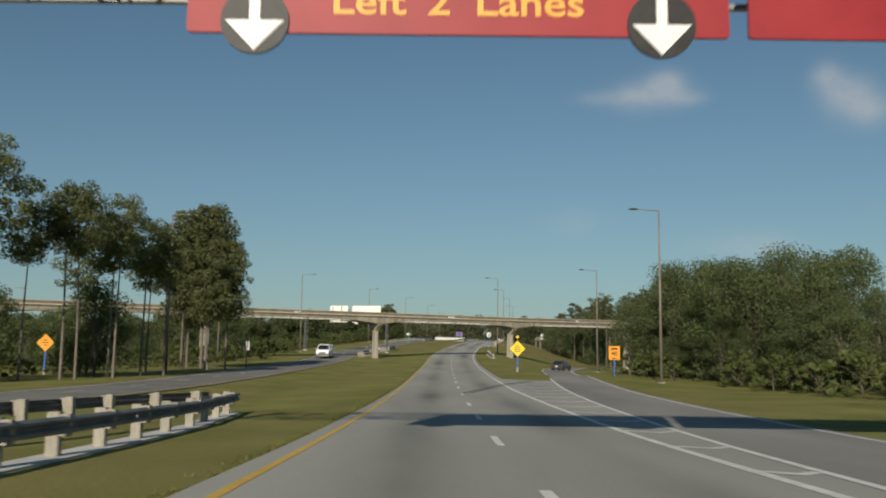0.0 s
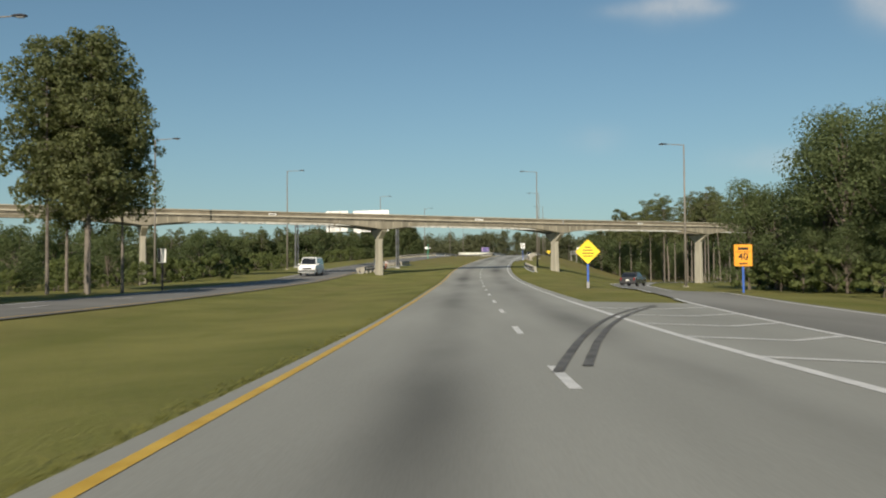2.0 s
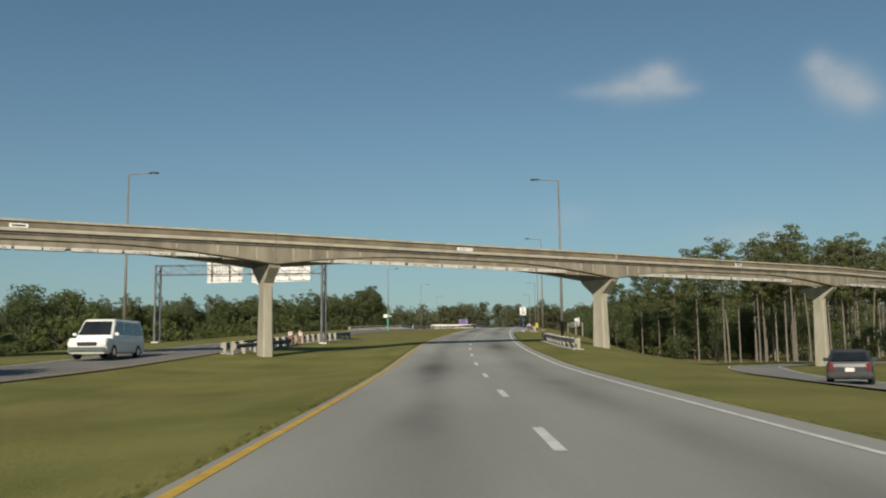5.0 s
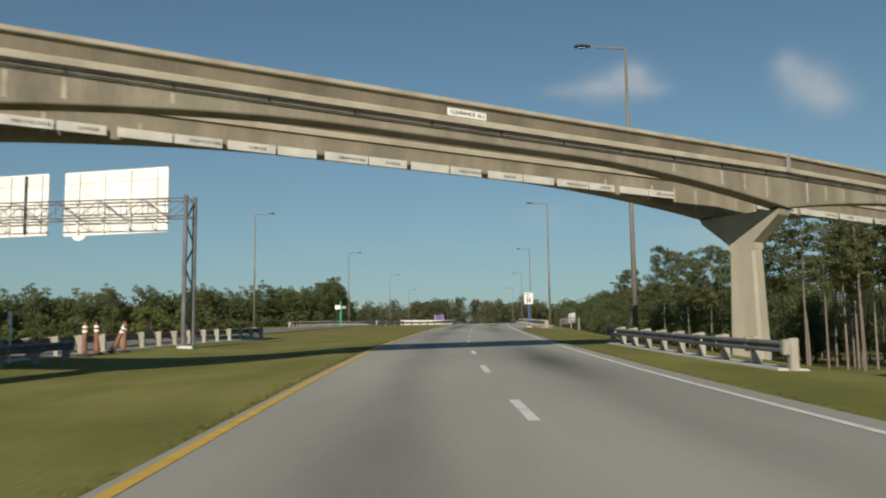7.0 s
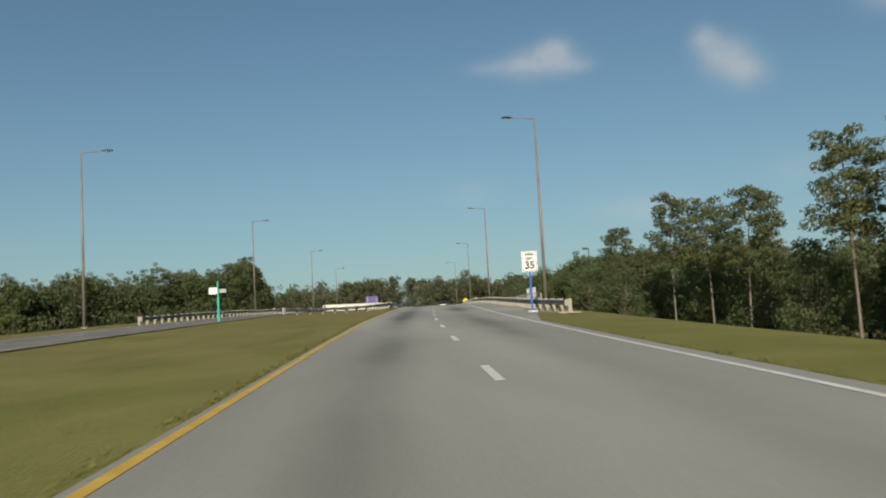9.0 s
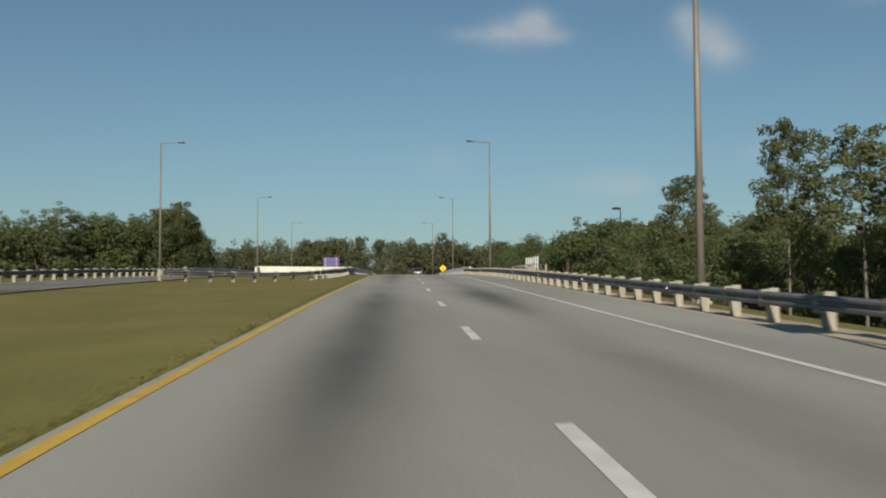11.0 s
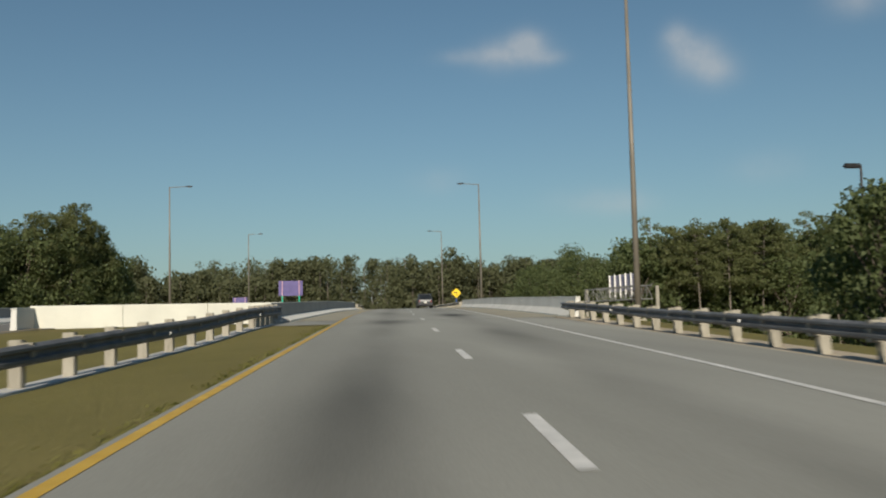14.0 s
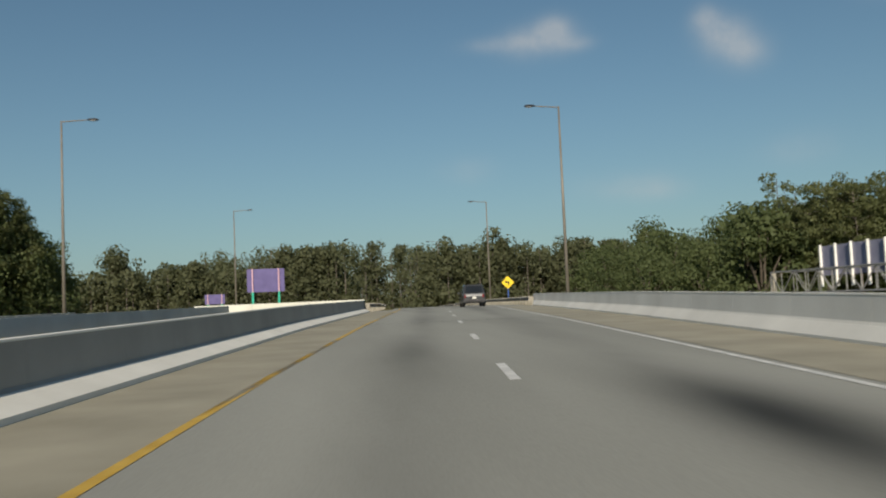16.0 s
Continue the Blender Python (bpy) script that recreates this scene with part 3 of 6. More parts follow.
def guide_beams():
    for i in range(len(PIERS) - 1):
        a, b = PIERS[i], PIERS[i + 1]
        da, db = guide_dir(i), guide_dir(i + 1)
        for side, nm in ((1, "near"), (-1, "far")):
            t = thing("guideway_beam", "weathered tan concrete guideway beam, deeper over the piers", "bridge beam", "guideway beams")
            pa = Vector((a[0], a[1], 0)) + Vector((da.y, -da.x, 0)) * 1.5 * side
            pb = Vector((b[0], b[1], 0)) + Vector((db.y, -db.x, 0)) * 1.5 * side
            loops = []
            n = 24
            line = []
            for k in range(n + 1):
                u = k / n
                c = pa.lerp(pb, u)
                dr = da.lerp(db, u).normalized()
                nx = Vector((dr.y, -dr.x, 0))
                top = a[3] + (b[3] - a[3]) * u
                haunch = max(0.0, abs(u - 0.5) * 2 - 0.28) / 0.72
                deep = (1.06 + 0.8 * haunch ** 1.7) if side == 1 else (1.16 + 0.7 * haunch ** 1.7)
                prof = beam_profile(top, top - deep)
                e = 0.012 if k == 0 else (-0.012 if k == n else 0.0)
                c = c + dr * e
                loops.append([c + nx * x + Vector((0, 0, z)) for x, z in prof] + [c - nx * x + Vector((0, 0, z)) for x, z in reversed(prof)])
                line.append((c, nx, top, top - deep))
            bm = bmesh.new()
            loft(bm, loops)
            part("beam", bm, M_BEAM, t)
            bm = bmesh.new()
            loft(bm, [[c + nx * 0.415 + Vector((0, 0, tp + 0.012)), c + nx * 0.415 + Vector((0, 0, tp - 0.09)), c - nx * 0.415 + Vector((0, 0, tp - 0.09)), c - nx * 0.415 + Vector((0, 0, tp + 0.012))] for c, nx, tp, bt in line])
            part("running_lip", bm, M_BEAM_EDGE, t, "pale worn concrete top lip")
            # darker recess strip and pale ledge on both faces
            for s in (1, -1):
                for nm2, prof2, mt, lb in (("recess", ((0.302, 0.165), (0.316, 0.165), (0.306, 0.435), (0.292, 0.435)), M_BEAM_DARK, "darker recess along the beam"),
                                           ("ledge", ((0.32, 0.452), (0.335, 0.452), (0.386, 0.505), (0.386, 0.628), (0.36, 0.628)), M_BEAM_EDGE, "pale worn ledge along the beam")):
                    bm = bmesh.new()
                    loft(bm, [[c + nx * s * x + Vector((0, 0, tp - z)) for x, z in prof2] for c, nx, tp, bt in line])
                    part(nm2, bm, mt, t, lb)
            # conductor rails with brackets, but for the inner face of the far beam
            for s in ((1, -1) if side == 1 else (-1,)):
                bm = bmesh.new()
                for dz in (-0.66, -0.78):
                    loft(bm, [[c + nx * s * 0.35 + Vector((0, 0, tp + dz)), c + nx * s * 0.39 + Vector((0, 0, tp + dz)), c + nx * s * 0.39 + Vector((0, 0, tp + dz - 0.025)), c + nx * s * 0.35 + Vector((0, 0, tp + dz - 0.025))] for c, nx, tp, bt in line])
                part("conductor_rail", bm, M_DARK_METAL, t, "thin dark conductor rail")
                for k in range(1, n, 2):
                    c, nx, tp, bt = line[k]
                    bm = bmesh.new()
                    box(bm, 0, 0, 0, 0.05, 0.04, 0.1)
                    q = part("bracket", bm, M_DARK_METAL, t)
                    q.matrix_basis = Matrix.Translation(c + nx * s * 0.345 + Vector((0, 0, tp - 0.73))) @ pose(0, 0, 0, 0, 0, math.degrees(math.atan2(nx.y, nx.x)))
            # faint pale ribs where the form panels met, over the piers
            for k in (1, 2, 3, 5, n - 5, n - 3, n - 2, n - 1):
                cc, nx, tp, bt = line[k]
                h = tp - bt - 1.0
                if h > 0.12:
                    bm = bmesh.new()
                    box(bm, 0, 0, 0, 0.03, 0.1, h)
                    q = part("form_rib", bm, M_BEAM_EDGE, t)
                    q.matrix_basis = Matrix.Translation(cc + nx * 0.308 + Vector((0, 0, bt + 0.12 + h / 2))) @ pose(0, 0, 0, 0, 0, math.degrees(math.atan2(nx.y, nx.x)))
            if side == 1 and i == 3:      # cover plate over the joint between two beams
                cc, nx, tp, bt = line[n]
                bm = bmesh.new()
                box(bm, 0, 0, 0, 0.05, 0.2, 0.62, 0.01)
                q = part("joint_cover", bm, M_GALV_DULL, t, "grey steel cover over the beam joint")
                q.matrix_basis = Matrix.Translation(cc + nx * 0.41 + Vector((0, 0, tp - 0.33))) @ pose(0, 0, 0, 0, 0, math.degrees(math.atan2(nx.y, nx.x)))
            # white warning panels along the lower edge of the far beam
            if side == -1 and 2 <= i <= 5:
                k0, k1 = 2, n - 2
                panels = 16
                for w in range(panels):
                    u0, u1 = (k0 + (k1 - k0) * w / panels) / n, (k0 + (k1 - k0) * (w + (0.96, 0.82, 0.97, 0.9)[w % 4]) / panels) / n
                    q0, q1 = pa.lerp(pb, u0), pa.lerp(pb, u1)
                    mid = (q0 + q1) / 2
                    top = a[3] + (b[3] - a[3]) * (u0 + u1) / 2
                    ang = math.degrees(math.atan2(q1.y - q0.y, q1.x - q0.x))
                    bm = bmesh.new()
                    box(bm, 0, 0, 0, (q1 - q0).length, 0.03, 0.25, 0.006)
                    m = Matrix.Translation(mid + Vector((da.y, -da.x, 0)) * 0.44 + Vector((0, 0, top - 1.2))) @ pose(0, 0, 0, 0, 0, ang)
                    q = part("warning_panel", bm, M_PANEL, t, "white warning panel on the guideway beam")
                    q.matrix_basis = m
                    if w % 3 != 2:
                        for word, wx in (((("HIGH", -0.1), ("VOLTAGE", 0.33)) if w % 3 == 0 else (("DANGER", 0.16),))):
                            text_mesh("lettering", word, 0.12, M_DARK_METAL, q, Matrix.Translation((wx, -0.017, -0.005)) @ FACE, 0.002)


def guide_piers():
    for i, (x, y, bot, top) in enumerate(PIERS):
        d = guide_dir(i)
        g = ground_z(y, x - RX(y))
        t = thing("guideway_pier", "tapered pale concrete pier with a flared crosshead", "pier", "guideway piers", at=Matrix.Translation((x, y, g)) @ pose(0, 0, 0, 0, 0, math.degrees(math.atan2(d.y, d.x))))
        H = bot - g - 0.03
        # local x along the guideway, y across
        bm = bmesh.new()
        lp = []
        for z, a, b, c in ((-0.6, 0.33, 0.66, 0.1), (0, 0.33, 0.66, 0.1), (H - 1.3, 0.28, 0.52, 0.08)):
            lp.append([(sx * (a - (c if k else 0)), sy * (b - (0 if k else c)), z) for sx, sy, k in ((1, 1, 1), (1, 1, 0), (1, -1, 0), (1, -1, 1), (-1, -1, 1), (-1, -1, 0), (-1, 1, 0), (-1, 1, 1))])
        loft(bm, lp)
        part("shaft", bm, M_PIER, t)
        bm = bmesh.new()
        lp = []
        for z, a, b in ((H - 1.3, 0.285, 0.525), (H - 1.05, 0.29, 0.53), (H - 0.2, 0.33, 1.6), (H, 0.34, 1.7)):
            lp.append([(a, b, z), (a, -b, z), (-a, -b, z), (-a, b, z)])
        loft(bm, lp)
        part("crosshead", bm, M_PIER, t)
        for s in (1, -1):
            bm = bmesh.new()
            box(bm, 0, s * 1.5, H + 0.015, 0.7, 0.42, 0.05)
            part("bearing", bm, M_DARK_METAL, t)


guide_beams()
guide_piers()


def clearance_sign():
    for i, w, txt in ((3, 1.24, "CLEARANCE 16 2"), (4, 0.9, ""), (2, 0.9, "")):
        a, b = PIERS[i], PIERS[i + 1]
        da, db = guide_dir(i), guide_dir(i + 1)
        d = Vector((b[0] - a[0], b[1] - a[1], 0)).normalized()
        face = [Vector((p[0], p[1], 0)) + Vector((e.y, -e.x, 0)) * 1.835 for p, e in ((a, da), (b, db))]
        c = face[0].lerp(face[1], 0.5)
        t = thing("clearance_sign", "small white clearance plate fixed to the guideway beam", "sign", "clearance plates",
                  at=Matrix.Translation((c.x, c.y, (a[3] + b[3]) / 2 - 0.335)) @ pose(0, 0, 0, 0, 0, math.degrees(math.atan2(d.y, d.x))))
        bm = bmesh.new()
        box(bm, 0, 0.0, 0, w, 0.03, 0.21, 0.006)
        part("plate", bm, M_WHITE, t)
        if txt:
            for word, wx in zip(txt.split(" ", 1), (-0.15, 0.43)):
                text_mesh("lettering", word, 0.14, M_BLACK, t, Matrix.Translation((wx, -0.019, 0)) @ FACE)
        else:
            bm = bmesh.new()
            box(bm, 0, -0.018, 0, w * 0.75, 0.006, 0.09)
            part("lettering_bar", bm, M_BLACK, t)


clearance_sign()


# ---- street lamps ----
def lamp_proto(side):
    """A tall tapered pole with one long arm towards side (1: to the right)."""
    t = thing("street_lamp", "tall weathered steel street lamp with a long single arm", "street lamp", "street lamps")
    H = 14.2
    bm = bmesh.new()
    tube(bm, (0, 0, 0), (0, 0, H), 0.135, 0.06, 12)
    part("pole", bm, M_POLE, t, smooth=True)
    bm = bmesh.new()
    box(bm, 0, 0, 0.03, 0.5, 0.5, 0.1, 0.02)
    for sx in (-1, 1):
        for sy in (-1, 1):
            tube(bm, (sx * 0.18, sy * 0.18, 0.07), (sx * 0.18, sy * 0.18, 0.14), 0.025, n=6)
    part("base_plate", bm, M_PIER, t, "pale concrete foot with bolts")
    bm = bmesh.new()
    tube(bm, (0, 0, H - 0.05), (side * 1.75, 0, H + 0.05), 0.045, 0.035, 8)
    part("arm", bm, M_POLE, t)
    bm = bmesh.new()
    lp = []
    for u, w, h in ((0, 0.05, 0.05), (0.12, 0.11, 0.08), (0.5, 0.16, 0.1), (0.72, 0.13, 0.07), (0.8, 0.05, 0.03)):
        x = side * (1.7 + u)
        lp.append([(x, -w, H + 0.05), (x, -w * 0.7, H + 0.05 + h), (x, w * 0.7, H + 0.05 + h), (x, w, H + 0.05), (x, w * 0.6, H + 0.05 - h * 0.5), (x, -w * 0.6, H + 0.05 - h * 0.5)])
    loft(bm, lp)
    head = part("lamp_head", bm, M_DARK_METAL, t, "flat dark cobra-head luminaire")
    bm = bmesh.new()
    box(bm, side * 2.15, 0, H - 0.005, 0.36, 0.18, 0.05, 0.015)
    part("lens", bm, M_GALV_DULL, head)
    return t


def place_lamps():
    right = [(9, 14.5, 0.0), (72.6, 18.0, -0.9), (124.5, 21.6, -0.9), (168.0, 9.1, None), (228.0, 9.6, None), (293.6, 9.75, None), (359.0, 9.6, None), (417.0, 9.8, None), (480, 9.6, None)]
    left = [(79, -24.2, None), (121.7, -30.6, None), (162.6, -26.9, None), (237.1, -26.6, None), (299.2, -25.4, None), (361.0, -25.2, None), (420.0, -24.5, None), (482, -24.5, None)]
    for rows, side in ((right, -1), (left, 1)):
        first = None
        for y, o, z in rows:
            gz = ground_z(y, o)
            if BRIDGE[0] < y < BRIDGE[1]:
                gz = RZ(y) - 0.1
            m = Matrix.Translation((RX(y) + o, y, gz - 0.02))
            if first is None:
                first = lamp_proto(side)
                first.matrix_basis = m
            else:
                copy_thing(first, m)


place_lamps()


# ---- guard rails ----
POST_ME = None
REFLECT_ME = None
BLOCK_ME = None


def post_meshes():
    global POST_ME, BLOCK_ME, REFLECT_ME
    bm = bmesh.new()
    box(bm, 0, 0, 0.14, 0.17, 0.2, 1.28, 0.012)
    POST_ME = bpy.data.meshes.new("post")
    bm.to_mesh(POST_ME)
    bm.free()
    POST_ME.materials.append(M_POST)
    bm = bmesh.new()
    box(bm, 0, 0, 0, 0.15, 0.2, 0.34, 0.01)
    BLOCK_ME = bpy.data.meshes.new("spacer_block")
    bm.to_mesh(BLOCK_ME)
    bm.free()
    BLOCK_ME.materials.append(M_POST)
    bm = bmesh.new()
    box(bm, 0, 0, 0, 0.06, 0.03, 0.06, 0.006)
    REFLECT_ME = bpy.data.meshes.new("reflector")
    bm.to_mesh(REFLECT_ME)
    bm.free()
    REFLECT_ME.materials.append(M_WHITE)


post_meshes()
W_PROFILE = [(0, .135), (.022, .13), (.08, .092), (.08, .053), (.015, .016), (.015, -.016), (.08, -.053), (.08, -.092), (.022, -.13), (0, -.135)]


def guardrail(pts, face, label, pitch=1.9, both=False, end_flare=True, on="ground", top=0.67, close=1e9, grow=None):
    """pts: (y, o) along the rail; face: 1 when the beam is on the right of its posts, -1 on the left.
    grow: 0 to 1 along y, where the rail rises and deepens towards a parapet."""
    grow = grow or (lambda y: 0.0)
    t = thing("guardrail", label, "guardrail", "guard rails")
    ys = []
    L = 0.0
    dense = []
    for (ya, oa), (yb, ob) in zip(pts, pts[1:]):
        n = max(2, int(math.hypot(yb - ya, ob - oa) / 0.95))
        dense += [(ya + (yb - ya) * i / n, oa + (ob - oa) * i / n) for i in range(n)]
    dense.append(pts[-1])
    pos = [P(y, o, 0, on) for y, o in dense]
    for s in ((1, -1) if both else (face,)):
        bm = bmesh.new()
        lp = []
        for i, p in enumerate(pos):
            d = (pos[min(i + 1, len(pos) - 1)] - pos[max(i - 1, 0)]).normalized()
            nx = Vector((d.y, -d.x, 0)).normalized() * s
            g = grow(p.y)
            c = p + nx * 0.2 + Vector((0, 0, top - 0.155 + 0.06 * g))
            k = 1 + 0.4 * g
            ring = [c + nx * a + Vector((0, 0, z * k)) for a, z in W_PROFILE] + [c + nx * (a - 0.012) + Vector((0, 0, z * k)) for a, z in reversed(W_PROFILE)]
            lp.append(ring)
        loft(bm, lp)
        part("rail_beam", bm, M_GALV, t, "galvanised W-shaped rail")
    run = 0.0
    last = -9.0
    for i, p in enumerate(pos):
        if i:
            run += (p - pos[i - 1]).length
        if run - last >= (pitch if p.y < close else 0.9):
            last = run
            d = (pos[min(i + 1, len(pos) - 1)] - pos[max(i - 1, 0)]).normalized()
            nx = Vector((d.y, -d.x, 0)).normalized()
            rz = math.degrees(math.atan2(d.y, d.x))
            share("post", POST_ME, t, Matrix.Translation(p + Vector((0, 0, top - 0.74 + 0.11 * grow(p.y)))) @ pose(0, 0, 0, 0, 0, rz))
            for s in ((1, -1) if both else (face,)):
                share("spacer_block", BLOCK_ME, t, Matrix.Translation(p + nx * s * 0.155 + Vector((0, 0, top - 0.16 + 0.08 * grow(p.y)))) @ pose(0, 0, 0, 0, 0, rz))
    for i in range(5, len(pos) - 2, 11):      # small reflectors bolted to the rail
        d = (pos[i + 1] - pos[i - 1]).normalized()
        nx = Vector((d.y, -d.x, 0)).normalized() * face
        share("reflector", REFLECT_ME, t, Matrix.Translation(pos[i] + nx * 0.31 + Vector((0, 0, top - 0.155))) @ pose(0, 0, 0, 0, 0, math.degrees(math.atan2(d.y, d.x))))
    return t


def rail_pad(pts, w, label, mat=None):
    """A narrow strip of concrete under a rail."""
    f = lin(pts)
    ob = strip("mow_strip", pts[0][0], pts[-1][0], lambda y: f(y) - w / 2, lambda y: f(y) + w / 2, 0.035, mat or M_PARAPET, 1.5, 1, "ground", 0.12)
    return tagged(ob, label, "kerb", kind="structure")


RAIL = "galvanised guardrail on thick pale posts"
A = [(-30, -5.9), (14, -5.9), (22, -6.0), (28.8, -6.6)]
guardrail(A, 1, RAIL + " beside the median")
rail_pad(A, 0.6, "pale concrete mow strip under the median guardrail")
A = [(-30, -10.2), (14, -9.9), (24, -8.7), (29.2, -7.2)]
guardrail(A, -1, RAIL + " across the median")
A = [(146.2, 8.05), (150, 7.75), (164, 7.35)]
guardrail(A, -1, RAIL + " in front of the guideway pier")
rail_pad(A, 0.7, "pale concrete mow strip under the guardrail")
A = [(145.5, -13.9), (160, -13.6), (172, -13.2), (186, -12.3)]
guardrail(A, -1, RAIL + " beside the oncoming carriageway")
rail_pad(A, 0.6, "pale concrete mow strip under the guardrail")
A = [(145.0, -13.3), (150, -12.75), (157, -12.4)]
guardrail(A, 1, RAIL + " around the guideway pier")
A = [(208, 8.1), (218, 7.45), (240, 7.35), (270, 7.35), (296.2, 7.35)]
guardrail(A, -1, RAIL + " along the embankment")
rail_pad(A, 1.15, "tan concrete kerb under the embankment guardrail", M_KERB)
A = [(256, -14.2), (260, -11.4), (264, -8.6), (268, -6.7), (273, -5.8), (283, -5.45), (292, -5.1), (297.2, -4.95)]
guardrail(A, 1, RAIL + " leading to the bridge parapet", close=291.5, grow=lin([(268, 0), (280, 1)]))
rail_pad(A[3:], 0.6, "pale concrete mow strip under the guardrail")
A = [(236, -22.0), (262, -22.0), (300, -22.1)]
guardrail(A, 1, RAIL + " beside the oncoming carriageway")
A = [(364, 7.6), (390, 7.7), (430, 8.0), (470, 8.2)]
guardrail(A, -1, RAIL + " beyond the bridge")
A = [(364, -4.9), (380, -4.6), (420, -4.6)]
guardrail(A, 1, RAIL + " beyond the bridge")


# ---- bridge: deck, parapets, abutments ----
def parapet(name, y0, y1, o, inner, mats, label, h=0.86, toe=(0.37, 0.06, 0.3)):
    """inner: 1 when the traffic face looks right. A sloped toe, an upright face and a flat coping."""
    t = thing(name, label, "parapet", kind="structure")
    tw, t0, t1 = toe
    prof_face = [(tw, 0.0), (tw, t0), (0.1, t1), (0.06, t1 + 0.06), (0.012, h - 0.03)]
    cap = [(0.022, h - 0.03), (0.022, h), (-0.2, h), (-0.2, h - 0.03)]
    full = prof_face + [(-0.19, h - 0.03), (-0.19, -0.35), (tw, -0.35)]
    segs = steps(y0, y1, 3.6)
    for a, b in zip(segs, segs[1:]):
        bm = bmesh.new()
        ring = lambda y, pr: [P(y, o + inner * x, z) for x, z in pr]
        loft(bm, [ring(a + 0.006, full), ring((a + b) / 2, full), ring(b - 0.006, full)])
        part("panel", bm, mats[0], t)
    bm = bmesh.new()
    loft(bm, [[P(y, o + inner * x, z) for x, z in cap] for y in [y0 - 2.24] + segs + [y1 + 2.24]])
    part("coping", bm, mats[1], t, "pale flat coping")
    bm = bmesh.new()
    loft(bm, [[P(y, o + inner * x, z) for x, z in ((tw + 0.006, -0.3), (tw + 0.006, t0 + 0.005), (0.1, t1 + 0.008), (0.03, t1 + 0.008), (0.03, -0.3))] for y in segs])
    part("toe", bm, mats[2], t, "pale sloped toe")
    # tapered end block
    for y, s in ((y0, -1), (y1, 1)):
        bm = bmesh.new()
        lp = []
        for u in (0.008, 1.2, 2.2):
            lp.append([P(y + s * u, o + inner * x, z) for x, z in ((tw - 0.14 * u, -0.35), (tw - 0.14 * u, t0), (0.08 - 0.02 * u, t1 + 0.03), (0.012, h - 0.03), (-0.19, h - 0.03), (-0.19, -0.35))])
        loft(bm, lp)
        part("end_block", bm, mats[0], t)
    return t


def bridge():
    y0, y1 = BRIDGE
    # face tones are painted darker or lighter by which way each side looks
    parapet("parapet_left", 298.8, y1, -5.05, 1, (M_PARAPET_SHADED, M_COPING, M_COPING), "grey concrete bridge parapet with a pale coping", toe=(0.52, 0.08, 0.24))
    parapet("parapet_right", 298.4, y1, 7.75, -1, (M_PARAPET_LIT, M_COPING, M_PARAPET_LIT), "pale grey concrete bridge parapet with a sloped toe")
    parapet("parapet_opposite_outer", y0 - 2, y1 - 8, -22.6, 1, (M_PARAPET_SHADED, M_COPING, M_COPING), "grey concrete parapet of the oncoming bridge")
    parapet("parapet_opposite_inner", 299.0, y1, -15.1, -1, (M_PARAPET_LIT, M_COPING, M_PARAPET_LIT), "grey concrete median-side parapet of the oncoming bridge")
    # white headwalls that close the gap between the two bridges
    for xa, ya, xb, yb, ztop, zlow in ((-2.1, 298.6, 8.15, 302.4, 7.45, 3.4), (1.9, 366.0, 14.6, 366.5, 8.45, 3.4)):
        t = thing("headwall", "white painted headwall closing the gap between the bridges", "wall", kind="structure")
        va, vb = Vector((xa, ya, 0)), Vector((xb, yb, 0))
        n = 3
        nrm = Vector((vb.y - va.y, va.x - vb.x, 0)).normalized() * 0.14
        for k in range(n):
            p0, p1 = va.lerp(vb, k / n + 0.001), va.lerp(vb, (k + 1) / n - 0.001)
            bm = bmesh.new()
            loft(bm, [[p + s * nrm + Vector((0, 0, z)) for s, z in ((-1, zlow), (-1, ztop - 0.03), (-0.8, ztop), (0.8, ztop), (1, ztop - 0.03), (1, zlow))] for p in (p0, p1)])
            part("panel", bm, M_WALL_WHITE, t)
    for nm, o0, o1 in (("bridge_deck", -5.4, 8.1), ("bridge_deck_opposite", -23.0, -14.8)):
        ob = strip(nm, y0 - 1, y1 + 1, o0, o1, -0.03, M_PIER, 3.0, 1, "road", 1.1)
        tagged(ob, "concrete bridge deck slab over the lower road", "bridge", kind="structure")
    for y, s in ((y0 - 1.2, 1), (y1 + 1.2, -1)):
        bm = bmesh.new()
        c = P(y, -7.5)
        box(bm, c.x, c.y, (c.z - 1.2 + LOW - 1) / 2, 32.0, 1.6, c.z - 1.2 - LOW + 1)
        single("wall_abutment", bm, M_PIER, "concrete abutment wall under the bridge", "wall", kind="structure")
    # concrete shoulders and joints on the bridge
    for a, b in ((lambda y: -4.78, lambda y: -2.5), (lambda y: 5.0, lambda y: 7.45)):
        ob = strip("shoulder", 299.6 if a(0) < 0 else 297.0, 361.5, a, b, 0.006, M_SHOULDER, 2.0)
        tagged(ob, "tan concrete shoulder along the bridge", "shoulder", kind="structure")
    for y, skew in ((298.2, 0.3), (332.0, 0.0), (361.6, 0.0)):
        ob = strip("expansion_joint", y, y + 0.1, -4.75, 7.4, 0.012, M_RUBBER, 0.1, 6)
        for v in ob.data.vertices:
            v.co.y -= skew * (v.co.x - RX(y) + 1.9)
            v.co.z += RZ(v.co.y) - RZ(v.co.y + skew * 0.9 * (v.co.x - RX(y) + 1.9))
        tagged(ob, "dark rubber expansion joint across the bridge", "joint", kind="structure")
    ob = strip("lower_road", 320, 345, -300, 300, 0.0, M_ASPHALT_OLD, 25, 40, "ground")
    for v in ob.data.vertices:
        v.co.z = max(v.co.z, LOW - 0.25) + 0.4
